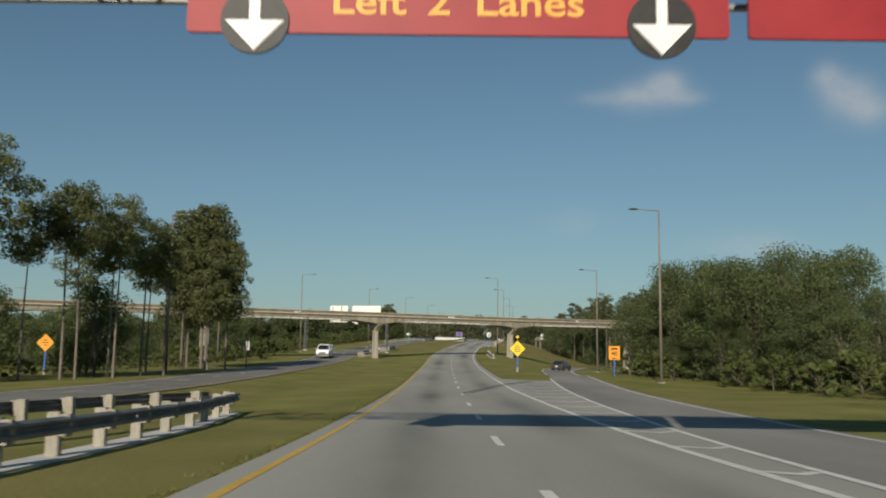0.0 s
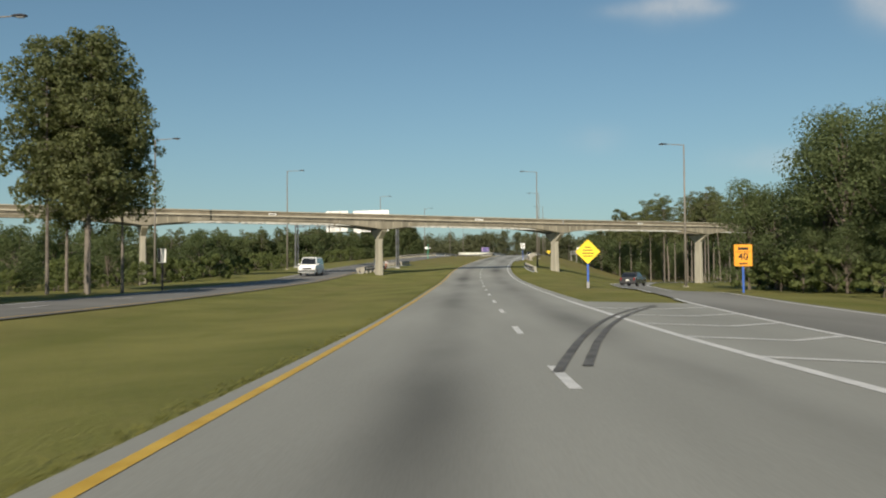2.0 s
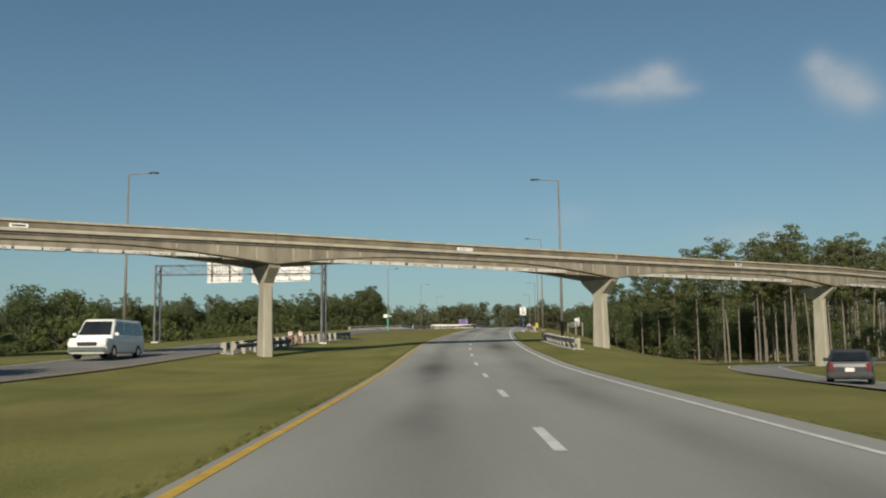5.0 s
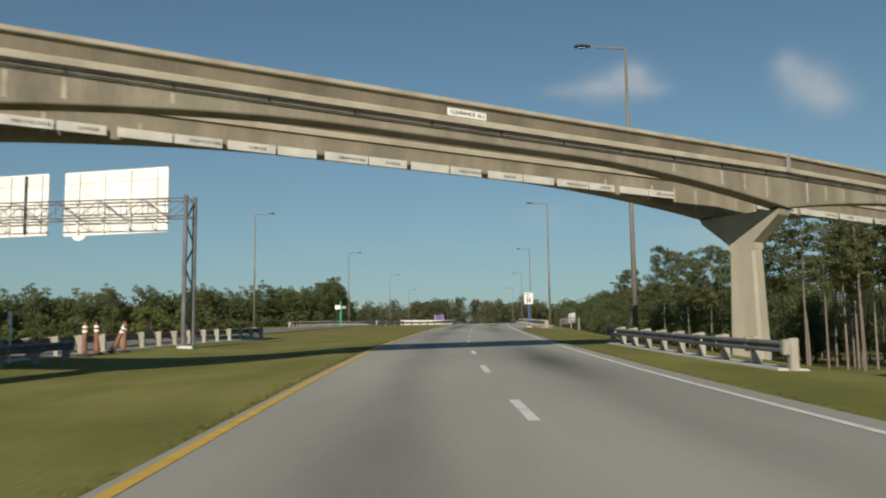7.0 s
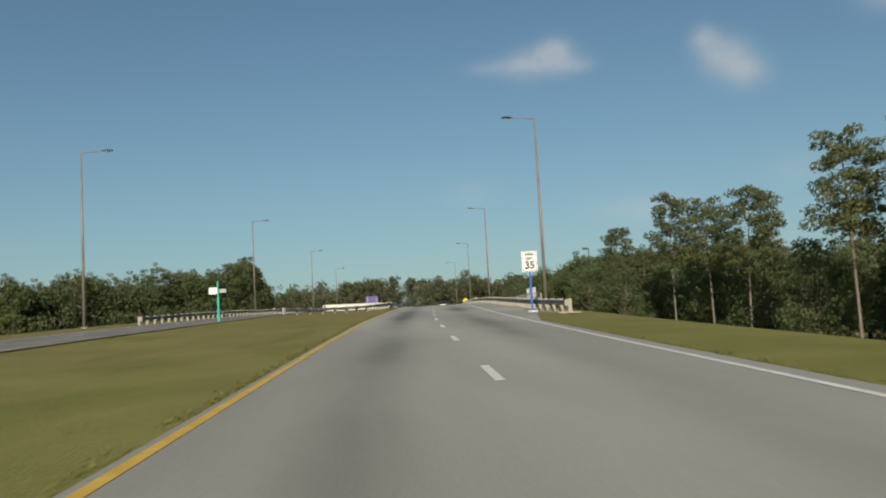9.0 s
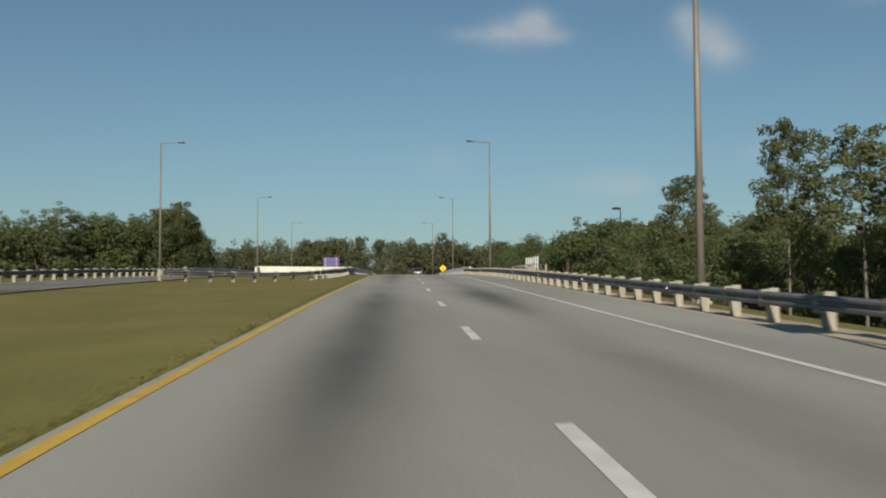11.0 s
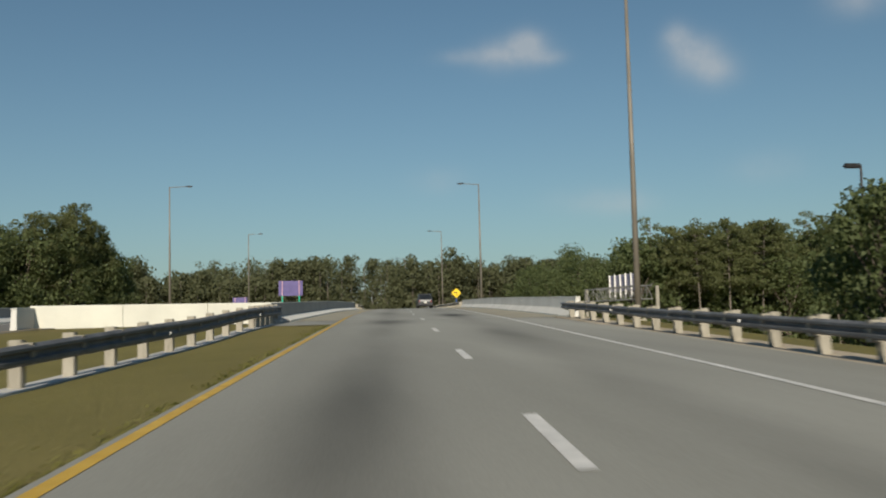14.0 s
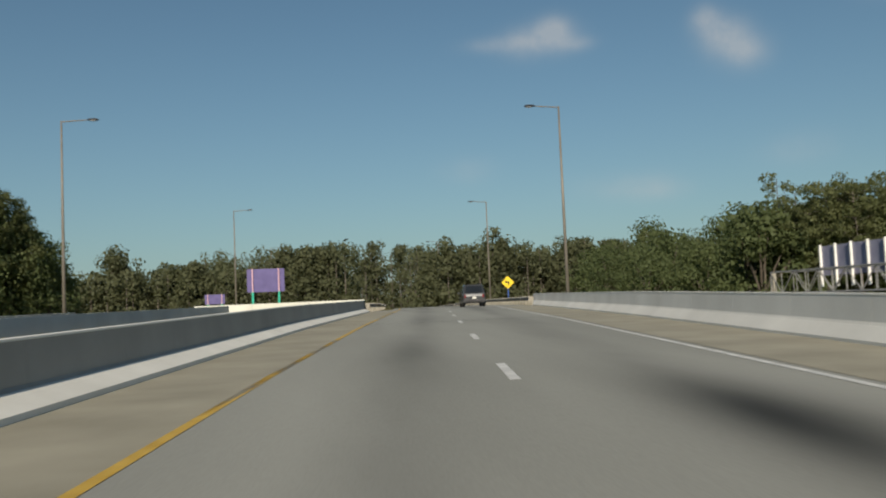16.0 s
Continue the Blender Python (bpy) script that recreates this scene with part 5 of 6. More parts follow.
def car(name, label, m, L, W, H, paint, belt, bonnet, roof, wheel_r, rack=False):
    """bonnet: (length, height); roof: (back at base, back at top, front at top, front at base) from the rear."""
    t = thing(name, label, "vehicle", "vehicles", at=m)
    bl, bh = bonnet
    r0 = L / 2
    bm = bmesh.new()
    loft(bm, [ring_xy(W * 0.9, -r0 + 0.06, r0 - 0.06, wheel_r * 0.75), ring_xy(W, -r0, r0, wheel_r * 1.0, 0.16), ring_xy(W, -r0, r0, bh * 0.85, 0.16), ring_xy(W * 0.97, -r0 + 0.03, r0 - 0.05, bh, 0.2)])
    body = part("body", bm, paint, t, smooth=False)
    bm = bmesh.new()
    a, b, c, d = [v - r0 for v in roof]
    loft(bm, [ring_xy(W * 0.97, a, d, bh - 0.03, 0.14), ring_xy(W * 0.955, a + 0.01, d - 0.06, belt, 0.14), ring_xy(W * 0.82, b + 0.02, c, H - 0.09, 0.16), ring_xy(W * 0.74, b + 0.1, c - 0.12, H, 0.2)])
    part("cabin", bm, paint, t)

    def quad(nm, pts, mat, lab=""):
        q = bmesh.new()
        n = (Vector(pts[1]) - Vector(pts[0])).cross(Vector(pts[2]) - Vector(pts[0])).normalized() * 0.012
        loft(q, [[Vector(p) - n for p in pts], [Vector(p) + n for p in pts]])
        return part(nm, q, mat, t, lab)
    zt = H - 0.13
    k = (zt - belt) / (H - 0.09 - belt)
    wb, wt = W * 0.955 / 2, (W * 0.955 + (W * 0.82 - W * 0.955) * k) / 2
    yb, yt = a + 0.01, a + 0.01 + (b + 0.02 - a - 0.01) * k
    yf, yg = d - 0.06, d - 0.06 + (c - d + 0.06) * k
    quad("rear_window", [(-wb + 0.16, yb - 0.002, belt + 0.05), (wb - 0.16, yb - 0.002, belt + 0.05), (wt - 0.14, yt - 0.002, zt), (-wt + 0.14, yt - 0.002, zt)], M_GLASS_CAR, "dark tinted glass")
    quad("windscreen", [(-wb + 0.12, yf + 0.003, belt + 0.05), (wb - 0.12, yf + 0.003, belt + 0.05), (wt - 0.12, yg + 0.003, zt), (-wt + 0.12, yg + 0.003, zt)], M_GLASS_CAR, "dark tinted glass")
    for s in (-1, 1):
        n = 3
        for i in range(n):
            u0, u1 = (i + 0.08) / n, (i + 0.94) / n
            lo0, lo1 = yb + 0.22 + (yf - yb - 0.5) * u0, yb + 0.22 + (yf - yb - 0.5) * u1
            hi0, hi1 = yt + 0.14 + (yg - yt - 0.3) * u0, yt + 0.14 + (yg - yt - 0.3) * u1
            quad("side_window", [(s * (wb + 0.002), lo0, belt + 0.05), (s * (wb + 0.002), lo1, belt + 0.05), (s * (wt + 0.002), hi1, zt - 0.03), (s * (wt + 0.002), hi0, zt - 0.03)], M_GLASS_CAR, "dark tinted glass")
        for y, z, mat, nm, w, h in ((-r0 - 0.005, bh * 0.86, M_TAIL, "tail_light", 0.15, 0.28), (r0 + 0.002, bh * 0.74, M_HEAD, "headlight", 0.34, 0.2)):
            q = bmesh.new()
            box(q, s * (W / 2 - 0.2), y, z, w, 0.05, h, 0.015)
            part(nm, q, mat, t)
        q = bmesh.new()
        box(q, s * (W / 2 + 0.1), d - 0.25, belt + 0.08, 0.2, 0.1, 0.16, 0.03)
        part("wing_mirror", q, paint, t)
        for y in (-r0 + L * 0.19, r0 - L * 0.18):
            q = bmesh.new()
            prof = [(wheel_r * 0.62, -0.11), (wheel_r * 0.95, -0.115), (wheel_r, -0.07), (wheel_r, 0.07), (wheel_r * 0.95, 0.115), (wheel_r * 0.62, 0.11)]
            n = 20
            loft(q, [[(s * (W / 2 - 0.1) + x, y + r * math.cos(i * math.tau / n), wheel_r + r * math.sin(i * math.tau / n)) for i in range(n)] for r, x in prof], caps=True)
            wh = part("wheel", q, M_RUBBER, t, "black rubber tyre")
            q = bmesh.new()
            tube(q, (s * (W / 2 - 0.02), y, wheel_r), (s * (W / 2 + 0.02), y, wheel_r), wheel_r * 0.62, wheel_r * 0.5, 16)
            part("rim", q, M_CHROME, wh)
    for y, nm in ((-r0 - 0.04, "rear_bumper"), (r0 + 0.03, "front_bumper")):
        q = bmesh.new()
        box(q, 0, y, wheel_r * 1.35, W * 0.96, 0.16, 0.24, 0.05)
        part(nm, q, M_CHROME if paint is M_CAR_WHITE else M_DARK_METAL, t)
    q = bmesh.new()
    box(q, 0, -r0 - 0.02, bh * 0.72, 0.34, 0.03, 0.17)
    part("plate", q, M_PLATE, t)
    q = bmesh.new()
    box(q, 0, r0 + 0.005, bh * 0.72, W * 0.5, 0.04, 0.2, 0.015)
    part("grille", q, M_BLACK, t)
    if rack:
        for s in (-1, 1):
            q = bmesh.new()
            tube(q, (s * W * 0.34, b + 0.3, H + 0.05), (s * W * 0.34, c - 0.3, H + 0.05), 0.025, n=8)
            part("roof_rail", q, M_BLACK, t)
    return t


def heading(y):
    return -math.degrees(math.atan2(RX(y + 2) - RX(y - 2), 4))


car("suv", "dark grey sport utility vehicle with tinted windows", at(372, 3.6, "road", 0.0, heading(372)), 4.75, 1.88, 1.82, M_CAR_DARK, 1.08, (1.2, 1.0), (0.05, 0.4, 3.1, 3.75), 0.37, True)
car("van", "silver-white full-size passenger van with dark windows", at(138.6, -18.4, "road", 0.0, 180 + heading(138)), 5.6, 2.02, 2.1, M_CAR_WHITE, 1.22, (1.2, 1.08), (0.02, 0.12, 4.1, 4.75), 0.38)
car("car", "small dark saloon car on the exit ramp", at(128.0, 17.0, "ground", 0.075, -25), 4.4, 1.75, 1.42, M_CAR_DARK, 0.92, (1.2, 0.85), (0.35, 1.0, 2.5, 3.3), 0.31)


# ---- skid marks and oil stains on the main road ----
M_SKID = surface("rubber_skid", (0.06, 0.059, 0.056), (0.15, 0.147, 0.138), 1.6, 40, 0.8, bump=0.1)


def skid():
    pts = [(46.6, 1.1), (49, 1.5), (53, 2.23), (57, 3.05), (60.4, 3.88), (63.6, 4.8), (66.6, 5.8), (68.7, 6.75), (70, 7.35)]
    for off in (0.0, 0.37):
        f = lin(pts)
        g = lambda y: f(y) + off
        ob = strip("skid_mark", 47.4 + 2.2 * off, 69.6 - 3 * off, lambda y: g(y) - 0.075, lambda y: g(y) + 0.075, 0.014, M_SKID, 1.2)
        tagged(ob, "dark curved tyre skid mark across the lane and gore", "skid mark", "skid marks", kind="structure")


skid()


# ---- trees ----
def leaf_arrays(rng, centres, radii, per, size, flat=0.75):
    """Small leaf sprays scattered in clumps; returns corner points."""
    out = []
    for c, r, n in zip(centres, radii, per):
        v = rng.normal(size=(n, 3))
        v /= np.linalg.norm(v, axis=1)[:, None]
        rad = r * rng.uniform(0.35, 1.0, size=(n, 1)) ** 0.6
        p = np.asarray(c) + v * rad * np.array([1, 1, flat])
        nv = v * np.array([1, 1, 1.15]) + rng.normal(size=(n, 3)) * 0.5      # sprays face mostly outwards
        nv /= np.linalg.norm(nv, axis=1)[:, None]
        a = np.cross(nv, rng.normal(size=(n, 3)))
        a /= np.linalg.norm(a, axis=1)[:, None]
        b = np.cross(nv, a)
        s = size * rng.uniform(0.6, 1.3, size=(n, 1))
        q = np.stack([p - a * s * 1.1 - b * s * 0.35, p + a * s * 1.1 - b * s * 0.35, p + b * s * 0.95], axis=1)
        out.append(q)
    return np.concatenate(out)


def leaves_mesh(name, quads, mat):
    n = len(quads)
    me = bpy.data.meshes.new(name)
    me.vertices.add(n * 3)
    me.vertices.foreach_set("co", quads.reshape(-1).astype(np.float32))
    me.loops.add(n * 3)
    me.loops.foreach_set("vertex_index", np.arange(n * 3, dtype=np.int32))
    me.polygons.add(n)
    me.polygons.foreach_set("loop_start", np.arange(0, n * 3, 3, dtype=np.int32))
    me.polygons.foreach_set("loop_total", np.full(n, 3, dtype=np.int32))
    me.materials.append(mat)
    me.update(calc_edges=True)
    me.validate()
    return me


def limb(bm, pts, radii, n=6):
    lp = []
    for i, (p, r) in enumerate(zip(pts, radii)):
        d = (Vector(pts[min(i + 1, len(pts) - 1)]) - Vector(pts[max(i - 1, 0)])).normalized()
        q = d.to_track_quat("Z", "Y")
        lp.append([Vector(p) + q @ Vector((r * math.cos(k * math.tau / n), r * math.sin(k * math.tau / n), 0)) for k in range(n)])
    loft(bm, lp)


def pine_proto(seed, H, crown_from=0.55, spread=2.7, clumps=24, per=78, puff=1.1, flat=0.6, name="pine_tree", label="tall slender pine with a bare trunk and tufted crown"):
    rng = np.random.default_rng(seed)
    t = thing(name, label, "tree", "pines")
    bm = bmesh.new()
    lean = rng.normal(size=2) * 0.35
    tr = [(lean[0] * u * u, lean[1] * u * u, H * u - 0.3 * (u == 0)) for u in np.linspace(0, 0.97, 8)]
    r0 = 0.0082 * H
    limb(bm, tr, [r0 * (1 - 0.82 * u) for u in np.linspace(0, 1, 8)], 8)
    cs, rs, ns = [], [], []
    for k in range(clumps):
        u = crown_from + (1 - crown_from) * (k + rng.uniform(0, 0.8)) / clumps
        w = (0.3 + 0.7 * math.sin((0.18 + 0.76 * (u - crown_from) / (1 - crown_from)) * math.pi)) * spread * rng.uniform(0.35, 1.05)
        a = k * 2.4 + rng.uniform(-0.5, 0.5)
        base = Vector((lean[0] * u * u, lean[1] * u * u, H * u * 0.96))
        tip = base + Vector((math.cos(a) * w, math.sin(a) * w, rng.uniform(0.1, 0.7)))
        midp = base.lerp(tip, 0.5) + Vector((0, 0, -0.12))
        limb(bm, [base, midp, tip], [r0 * 0.22, r0 * 0.15, r0 * 0.06], 4)
        r = rng.uniform(0.4, 0.85) * (0.6 + 0.02 * H) * puff
        cs.append(tip)
        rs.append(r)
        ns.append(int(per * (r / 0.7) ** 2))
        if w > 1.0:
            cs.append(base.lerp(tip, 0.6) + Vector((0, 0, 0.25)))
            rs.append(r * 0.7)
            ns.append(int(per * 0.5))
    for k in range(4):     # dead stubs below the crown
        u = crown_from * rng.uniform(0.5, 0.98)
        a = rng.uniform(0, 6.28)
        base = Vector((lean[0] * u * u, lean[1] * u * u, H * u))
        limb(bm, [base, base + Vector((math.cos(a) * 0.8, math.sin(a) * 0.8, 0.1))], [r0 * 0.14, r0 * 0.04], 4)
    part("trunk", bm, M_BARK_PINE, t)
    lv = leaf_arrays(rng, cs, rs, ns, 0.108, flat)
    q = new("crown", leaves_mesh("crown", lv, M_PINE))
    q.parent = t
    return t, float(lv[:, :, 2].max())      # with its treetop height


def oak_proto(seed, H, W, per=90, low=0.1, mat=None, name="broadleaf_tree", label="dense dark broadleaf tree with an uneven crown", size=0.148, clumps=50):
    rng = np.random.default_rng(seed)
    t = thing(name, label, "tree", "broadleaf trees")
    bm = bmesh.new()
    r0 = 0.02 * H
    top = Vector((rng.normal() * 0.4, rng.normal() * 0.4, H * 0.62))
    limb(bm, [(0, 0, -0.3), (0.05, 0, H * 0.2), top * 0.6, top], [r0, r0 * 0.8, r0 * 0.6, r0 * 0.3], 8)
    cs, rs, ns = [], [], []
    for k in range(clumps):
        z = low + (1 - low) * rng.uniform(0, 1) ** 0.8
        prof = math.sin(min(1.0, max(0.08, 0.18 + z * 0.78)) * math.pi) ** 0.6
        a = k * 2.399 + rng.uniform(-0.4, 0.4)
        rr = W * prof * rng.uniform(0.5, 1.0)
        c = Vector((math.cos(a) * rr, math.sin(a) * rr, H * z * 0.94))
        r = rng.uniform(0.09, 0.15) * H
        cs.append(c)
        rs.append(r)
        ns.append(int(per * (r / (0.12 * H)) ** 2))
        if k % 3 == 0:
            s = Vector((0, 0, max(0.12, z * 0.6) * H * 0.8))
            limb(bm, [s, s.lerp(c, 0.5) + Vector((0, 0, 0.2)), c], [r0 * 0.35, r0 * 0.25, r0 * 0.08], 4)
    part("trunk", bm, M_BARK_OAK, t)
    lv = leaf_arrays(rng, cs, rs, ns, size, 0.8)
    q = new("crown", leaves_mesh("crown", lv, mat or M_OAK))
    q.parent = t
    return t, float(lv[:, :, 2].max())      # with its treetop height


def shrub_proto(seed, H, W):
    return oak_proto(seed, H, W, per=55, low=0.05, mat=M_SHRUB, name="shrub", label="low bushy green shrub at the wood's edge", size=0.1, clumps=22)


def plant(protos, spots, rng, used, tops=False):
    """Copies of the prototypes; with tops the third number is the height of the treetop above datum."""
    for (y, o, h) in spots:
        if tops:
            h = max(2.0, h - ground_z(y, o))
        k = int(rng.integers(len(protos)))
        pr, H = protos[k]
        s = h / H
        m = Matrix.Translation((RX(y) + o, y, ground_z(y, o) - 0.05)) @ pose(0, 0, 0, 0, 0, float(rng.uniform(0, 360))) @ Matrix.Diagonal((s * float(rng.uniform(0.9, 1.15)), s * float(rng.uniform(0.9, 1.15)), s, 1))
        if k not in used:
            used.add(k)
            pr.matrix_basis = m
        else:
            copy_thing(pr, m @ Matrix.Diagonal([1 / v for v in pr.scale] + [1]))


def spread(rng, n, y0, y1, o0, o1, h0, h1, gap=2.0, keep=None):
    """Places in a stretch of the plan, no two nearer than gap."""
    out = []
    for _ in range(n * 12):
        y, u = float(rng.uniform(y0, y1)), float(rng.uniform(0, 1))
        lo = o0(y) if callable(o0) else o0
        hi = o1(y) if callable(o1) else o1
        o = lo + (hi - lo) * u
        if all((y - a) ** 2 + (o - b) ** 2 > gap * gap for a, b, _ in out):
            out.append((y, o, float(rng.uniform(h0, h1))))
            if len(out) >= n:
                break
    return out


def woods():
    rng = np.random.default_rng(11)
    pines = [pine_proto(1, 14.0, 0.55, 1.8), pine_proto(2, 15.0, 0.5, 2.1, 30), pine_proto(3, 13.0, 0.6, 1.5, 22), pine_proto(4, 16.0, 0.5, 2.2, 32)]
    wide = [pine_proto(6, 15.0, 0.3, 3.1, 66, 125, 1.3, 0.85), pine_proto(7, 14.0, 0.36, 2.6, 58, 125, 1.3, 0.85)]
    tufted = [pine_proto(5, 14.0, 0.64, 2.5, 26, 105, 1.45, 0.75), pine_proto(10, 13.0, 0.6, 2.2, 24, 105, 1.4, 0.75), pine_proto(18, 14.0, 0.68, 2.3, 22, 105, 1.5, 0.75)]
    uw, ur, ut = set(), set(), set()
    rounded = [pine_proto(8, 14.0, 0.46, 2.9, 50, 90, 1.35), pine_proto(9, 14.0, 0.52, 2.6, 44, 90, 1.35)]
    oaks = [oak_proto(11, 11.0, 3.6), oak_proto(12, 10.0, 3.2), oak_proto(13, 12.0, 3.8, clumps=54), oak_proto(14, 9.0, 3.4)]
    fine = [oak_proto(15, 11.0, 3.2, per=235, size=0.092, clumps=34), oak_proto(16, 12.0, 3.0, per=235, size=0.092, clumps=38), oak_proto(17, 10.0, 3.1, per=235, size=0.09, clumps=32)]
    shrubs = [shrub_proto(21, 2.2, 1.5), shrub_proto(22, 1.8, 1.7), shrub_proto(23, 3.0, 1.6)]
    up, uo, us, uf = set(), set(), set(), set()
    # dense wood to the right of the exit
    edge = lin([(10, 30), (30, 27), (45, 24), (66, 23.5), (80, 22.0), (92, 21.5), (105, 23), (118, 28), (128, 32)])
    crown_top = lin([(44, 5.2), (60, 8.3), (75, 10.6), (81, 11.4), (87, 12.6), (95, 12.2), (102, 9.8), (122, 9.4)])
    tall = spread(rng, 36, 44, 118, lambda y: edge(y) + 2.5 + 4 * (1 - sstep(44, 60, y)), lambda y: edge(y) + 15, 0.74, 1.18, 2.9)
    plant(fine, [(y, o, k * crown_top(y)) for y, o, k in tall], rng, uf)
    plant(fine, [(98, 25.2, 13.2), (94, 24.8, 12.4), (96, 28.5, 13.4), (101, 27.5, 12.0), (91, 26.5, 11.8), (108.5, 22.9, 9.3), (107.0, 24.6, 9.0), (110.5, 24.4, 8.4)], rng, uf)
    plant(fine, spread(rng, 14, 42, 122, lambda y: edge(y) + 1.5, lambda y: edge(y) + 4, 4.0, 6.5, 3.5), rng, uf)
    plant(shrubs, spread(rng, 34, 42, 124, lambda y: edge(y) - 1.0, lambda y: edge(y) + 2, 1.4, 3.2, 1.8), rng, us)
    # pines behind the ramp, right of the guideway: treetop heights above datum
    plant(pines, [(251, 36.5, 13.8), (271, 35, 15.0), (285, 31.5, 13.4)], rng, up, True)
    plant(rounded, [(278, 25.9, 15.2), (264, 29.5, 17.6), (250, 33.4, 15.8), (227, 33.4, 16.8), (257, 31.8, 15.9)], rng, ur, True)
    plant(pines, spread(rng, 44, 208, 226, 34.5, 66, 14.6, 17.8, 2.0), rng, up, True)
    plant(pines, spread(rng, 20, 226, 275, lambda y: 41 + (y - 226) * 0.16, 76, 15.5, 18.5, 3.2), rng, up, True)
    plant(oaks, spread(rng, 30, 236, 300, lambda y: 33.0 - 6.5 * sstep(262, 288, y), 52, 7.2, 10.6, 3.2), rng, uo, True)
    plant(oaks, [(300, 24.6, 13.2), (305, 28, 12.8), (296, 28.5, 12.2), (290, 23.5, 11.2), (283, 22.8, 10.6), (272, 25.2, 9.6)], rng, uo, True)
    plant(shrubs, spread(rng, 14, 236, 296, lambda y: 31 - 6 * sstep(262, 288, y), 34, 1.0, 2.2, 2.4), rng, us)
    plant(oaks, spread(rng, 14, 200, 232, 48, 76, 3.6, 6.0, 3.6), rng, uo, True)
    # forest beyond the lower road, right of the bridge
    corner = lin([(18, 14.5), (30, 15.8), (36, 17.2), (40, 20.4), (42, 21.2), (46, 19.6), (52, 20.4), (62, 20.6), (75, 22), (120, 25)])
    plant(oaks, [(y, o, corner(o) - k) for y, o, k in spread(rng, 30, 386, 402, 24, 96, 0.4, 5.0, 3.2)], rng, uo, True)
    plant(oaks, [(y, o, corner(o) + 0.035 * (y - 395) - k) for y, o, k in spread(rng, 20, 402, 450, lambda y: 24 + (y - 402) * 0.12, 82, 0.0, 2.0, 4.4)], rng, uo, True)
    plant(rounded, [(y, o, corner(o) + 0.6 - k) for y, o, k in spread(rng, 14, 384, 398, 38, 92, 0.0, 1.8, 3.0)], rng, ur, True)
    plant(pines, [(397, 42.3, 22.0), (396, 50.5, 21.6), (394, 57, 21.6), (392, 67, 22.2), (400, 46, 20.6), (420, 33, 17.4)], rng, up, True)
    plant(oaks, spread(rng, 16, 300, 322, 34, 90, 11.0, 13.0, 4.0), rng, uo, True)
    # left of the oncoming carriageway
    plant(tufted, [(54, -28.6, 15.0), (62, -26.2, 13.0), (63, -25.6, 13.7), (60.5, -28.4, 11.8), (67, -24.4, 13.5), (68.5, -25.4, 12.0), (73, -24.4, 12.5), (74, -22.8, 11.7), (75.5, -24.8, 10.6), (51, -31, 12.5), (71, -28.5, 11)], rng, ut, True)
    plant(wide, [(92, -24.2, 17.2), (91, -26.4, 16.2), (94, -25.2, 16.9), (93, -22.4, 13.4), (90.5, -23.6, 13.0), (95, -27.0, 14.4)], rng, uw, True)
    plant(oaks, [(70, -27.0, 7.2), (66, -33.2, 6.2), (58, -31.0, 6.6), (49, -31.5, 6.0), (72.5, -28.6, 6.2)], rng, uo, True)
    plant(oaks, spread(rng, 34, 84, 190, lambda y: -37 - 7 * sstep(100, 140, y), lambda y: -62 - 14 * sstep(120, 170, y), 5.0, 8.2, 3.8), rng, uo)
    plant(pines, spread(rng, 12, 120, 190, -46, -70, 8.0, 10.5, 4.0), rng, up)
    plant(shrubs, spread(rng, 44, 58, 170, lambda y: -27.5 - 3 * (1 - sstep(70, 90, y)), -37, 1.2, 3.0, 2.0), rng, us)
    # long treeline beyond the oncoming carriageway, running away to the left
    line = lin([(195, -140), (300, -92), (395, -46)])
    crest = lin([(195, 11.5), (284, 14.2), (303, 14.8), (324, 17.0), (344, 18.2), (363, 20.0), (383, 21.0), (396, 20.6)])
    plant(oaks, [(y, o, crest(y) - k) for y, o, k in spread(rng, 36, 276, 396, lambda y: line(y) - 8, lambda y: line(y) + 1.5, 0.8, 6.0, 3.4)], rng, uo, True)
    plant(pines, [(y, o, crest(y) + 1.2 - k) for y, o, k in spread(rng, 38, 272, 394, lambda y: line(y) - 5, lambda y: line(y) + 1.5, 0.0, 2.4, 2.4)], rng, up, True)
    plant(wide, [(392, -45, 24.0), (396, -43.6, 21.6), (389, -46.5, 22.4), (385, -48.5, 22.0), (400, -43.4, 19.8)], rng, uw, True)
    plant(oaks, [(393, -45.8, 20.4), (397, -44.0, 19.8), (400.5, -43.2, 18.4), (404, -42.8, 16.4), (395, -47.5, 19.6), (399.5, -47, 18), (408, -44, 15), (388, -46, 20.2), (384, -49, 20), (379, -52, 19.6), (373, -55, 19.6)], rng, uo, True)
    plant(shrubs, spread(rng, 26, 175, 240, -30, -40, 1.5, 3.2, 2.5), rng, us)
    plant(oaks, spread(rng, 12, 165, 215, -48, -75, 8, 11, 4.5), rng, uo)


woods()


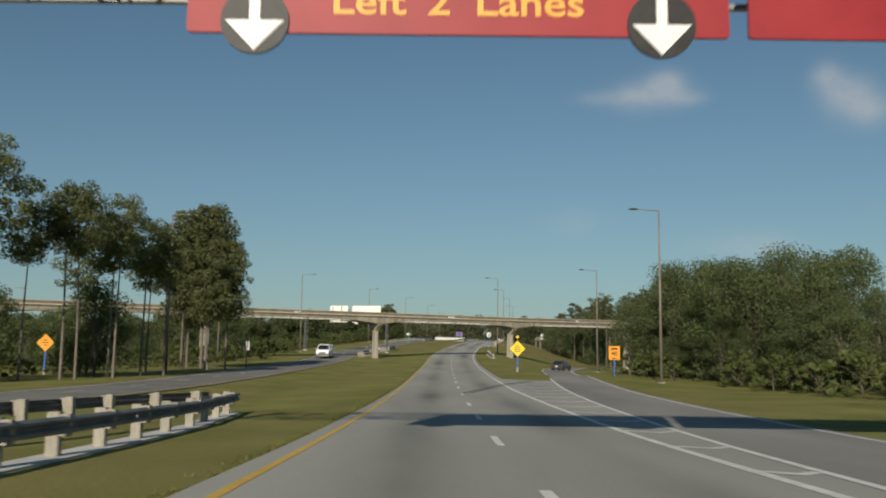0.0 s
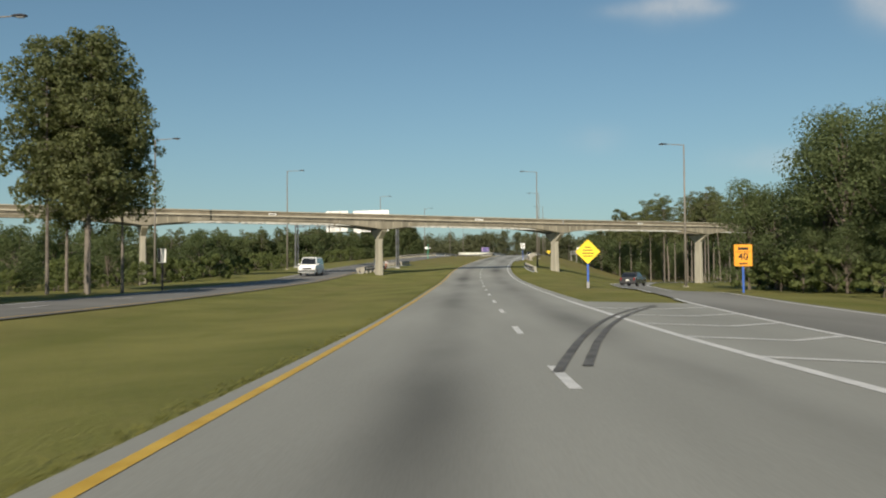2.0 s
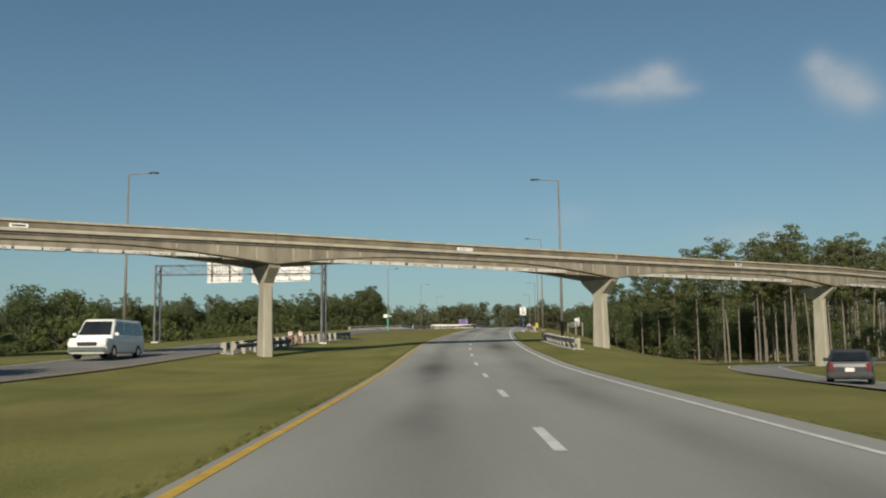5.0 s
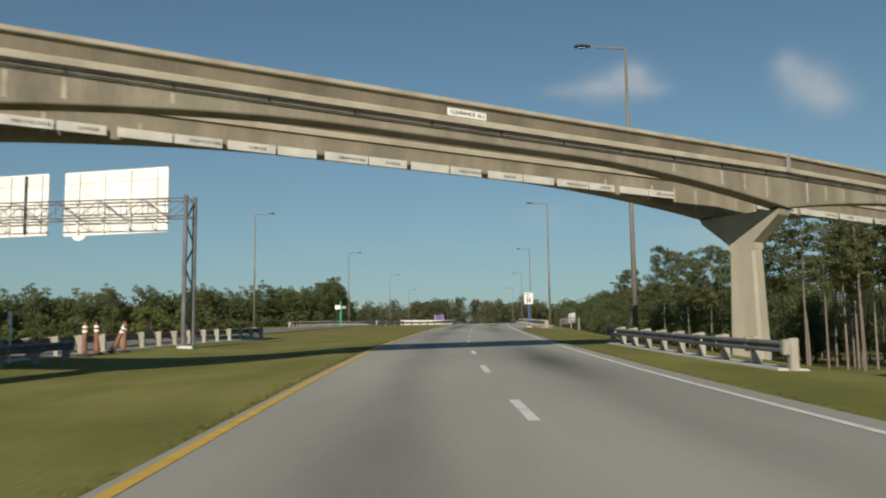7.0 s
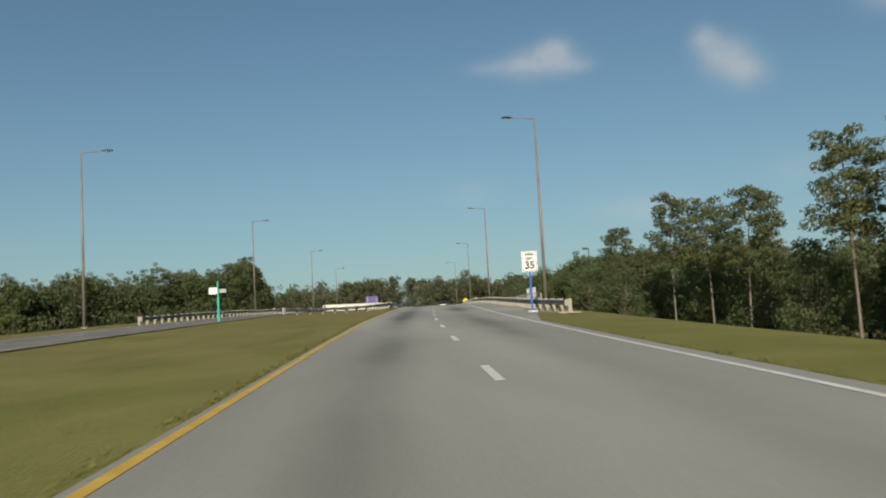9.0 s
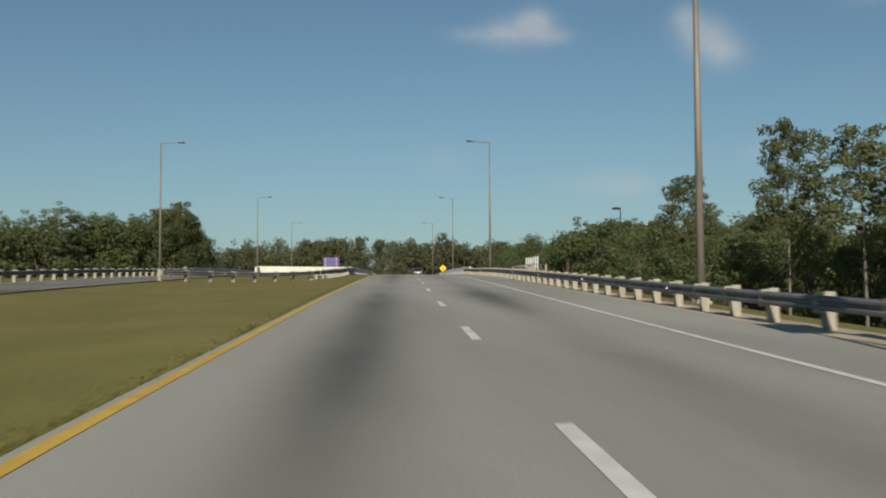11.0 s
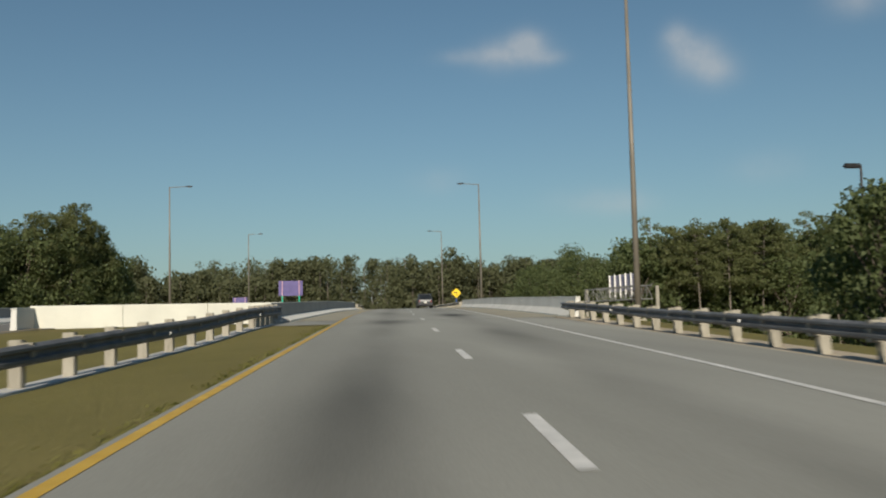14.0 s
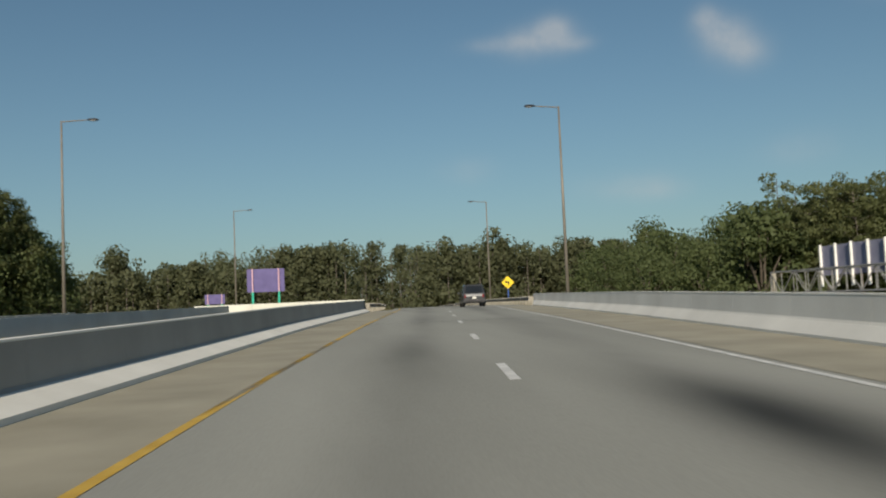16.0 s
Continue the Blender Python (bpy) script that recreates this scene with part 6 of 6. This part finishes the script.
def far_woods():
    """The distant forest, one joined mass of foliage and stems."""
    rng = np.random.default_rng(5)
    quads, stems = [], []

    def put(n, y0, y1, x0, x1, h0, h1, per, tops=False):
        for _ in range(n):
            y, u, h = rng.uniform(y0, y1), rng.uniform(0, 1), rng.uniform(h0, h1)
            xa, xb = (v(y) if callable(v) else v for v in (x0, x1))
            x = xa + (xb - xa) * u
            o = x - RX(y)
            if abs(o) < 9 and y < 545:
                continue
            z = ground_z(y, o)
            if tops:
                h -= z
            cs, rs, ns = [], [], []
            pine = rng.uniform() < 0.35
            for k in range(13):
                u = rng.uniform(0.55 if pine and k < 8 else 0.06, 1.0) if k > 2 else rng.uniform(0.05, 0.3)
                w = (1.6 if pine else 3.0) * math.sin(min(1, 0.3 + 0.7 * u) * math.pi) ** 0.5 if u < 0.98 else 0.6
                a = rng.uniform(0, 6.28)
                cs.append((x + math.cos(a) * w, y + math.sin(a) * w, z + h * u))
                rs.append(rng.uniform(1.5, 2.6))
                ns.append(per)
            quads.append(leaf_arrays(rng, cs, rs, [int(k * (1.4 if y < 502 else 0.8)) for k in ns], 0.36, 0.8))
            stems.append((x, y, z, h))

    put(250, 474, 500, 0, 130, 17.2, 20.6, 46, True)
    put(150, 474, 500, -240, 4, 14.6, 17.2, 44, True)
    put(110, 474, 500, 110, 260, 19, 22.5, 40, True)
    put(150, 500, 560, -30, 160, 19.5, 23.4, 34, True)
    put(90, 500, 620, -300, 350, 17, 21.5, 30, True)
    put(70, 548, 600, -30, 60, 23, 26.6, 40, True)
    put(16, 547, 560, 8, 36, 24.5, 26.8, 60, True)
    put(64, 474, 492, -70, 6, 15.2, 17.4, 46, True)
    put(120, 520, 565, -150, 220, 12, 17, 34, True)
    for x, y, h in ((-31.8, 479, 21.6), (8.5, 482, 21.3), (11.5, 484, 20.4), (-17, 480, 18.6), (-20.5, 482, 18.2), (44, 478, 22.0), (64, 480, 22.4), (31, 481, 21.2)):
        put(1, y, y + 0.1, x, x + 0.1, h, h + 0.1, 80, True)
        put(3, y - 2, y + 2, x - 3.2, x + 3.2, h - 2.4, h - 0.7, 60, True)
    edge = lin([(195, -134), (300, -80), (395, -27)])
    crest = lin([(195, 11), (284, 12.4), (303, 12.8), (324, 15.2), (344, 16.4), (363, 18.3), (396, 19.3)])
    for k in range(23):
        put(11, 196 + 8.8 * k, 205 + 8.8 * k, lambda y: edge(y) - 30, lambda y: edge(y) - 4, crest(200 + 8.8 * k) - 4.5, crest(200 + 8.8 * k) - 0.6, 34, True)
    put(90, 400, 474, -190, -52, 13, 16.5, 36, True)
    put(70, 410, 480, 110, 190, 20, 24, 46, True)
    put(30, 150, 300, -280, -165, 11, 15, 20)
    put(60, 60, 320, 80, 200, 11, 15, 26)
    put(60, -80, 60, -120, -45, 9, 13, 20)
    put(50, -80, 20, 40, 120, 9, 13, 20)
    put(50, -330, -120, -200, 200, 10, 14, 14)
    ob = new("far_forest", leaves_mesh("far_forest", np.concatenate(quads), M_FAR))
    tagged(ob, "distant dark green forest of pines and broadleaf trees", "forest", kind="stuff")
    bm_v, bm_f = [], []
    for x, y, z, h in stems:
        n0 = len(bm_v)
        for zz, r in ((z - 0.3, 0.2), (z + h * 0.9, 0.05)):
            for k in range(5):
                bm_v.append((x + r * math.cos(k * 1.2566), y + r * math.sin(k * 1.2566), zz))
        bm_f += [(n0 + k, n0 + (k + 1) % 5, n0 + 5 + (k + 1) % 5, n0 + 5 + k) for k in range(5)]
    st = new("stems", mesh_from("stems", bm_v, bm_f, M_BARK_PINE))
    st.parent = ob


far_woods()


# ---- grass fringe along the pavement edges ----
def fringe(name, y0, y1, edge, side, n, seed, label):
    """Ragged blades that lap over the edge of the road; side -1: the grass lies to the left."""
    rng = np.random.default_rng(seed)
    ys = rng.uniform(y0, y1, n)
    ys = ys[np.array([noise.noise((y * 0.5, seed, 0.0)) for y in ys]) > -0.25]
    pts = []
    for y in ys:
        e = edge(y) if callable(edge) else edge
        o = e + side * abs(rng.normal()) * 0.16 - side * 0.06
        z = max(ground_z(y, o), RZ(y) - 0.03)
        pts.append((RX(y) + o, y, z))
    p = np.array(pts)
    m = len(p)
    a = rng.uniform(0, 6.28, m)
    d = np.c_[np.cos(a), np.sin(a), np.zeros(m)]
    h = rng.uniform(0.015, 0.05, (m, 1))
    wd = rng.uniform(0.012, 0.03, (m, 1))
    tip = p + np.c_[rng.normal(size=(m, 2)) * 0.035, np.zeros(m)] + np.array([0, 0, 1]) * h
    ob = new(name, leaves_mesh(name, np.stack([p - d * wd, p + d * wd, tip], axis=1), M_TUFT))
    return tagged(ob, label, "grass", kind="stuff")


fringe("grass_fringe", 4, 294, lin([(0, -2.8), (30, -2.72), (60, -2.5), (294, -2.46)]), -1, 16000, 3, "ragged grass lapping over the road's yellow-lined edge")
fringe("grass_fringe", 80, 208, 5.17, 1, 7000, 4, "ragged grass lapping over the road's white-lined edge")
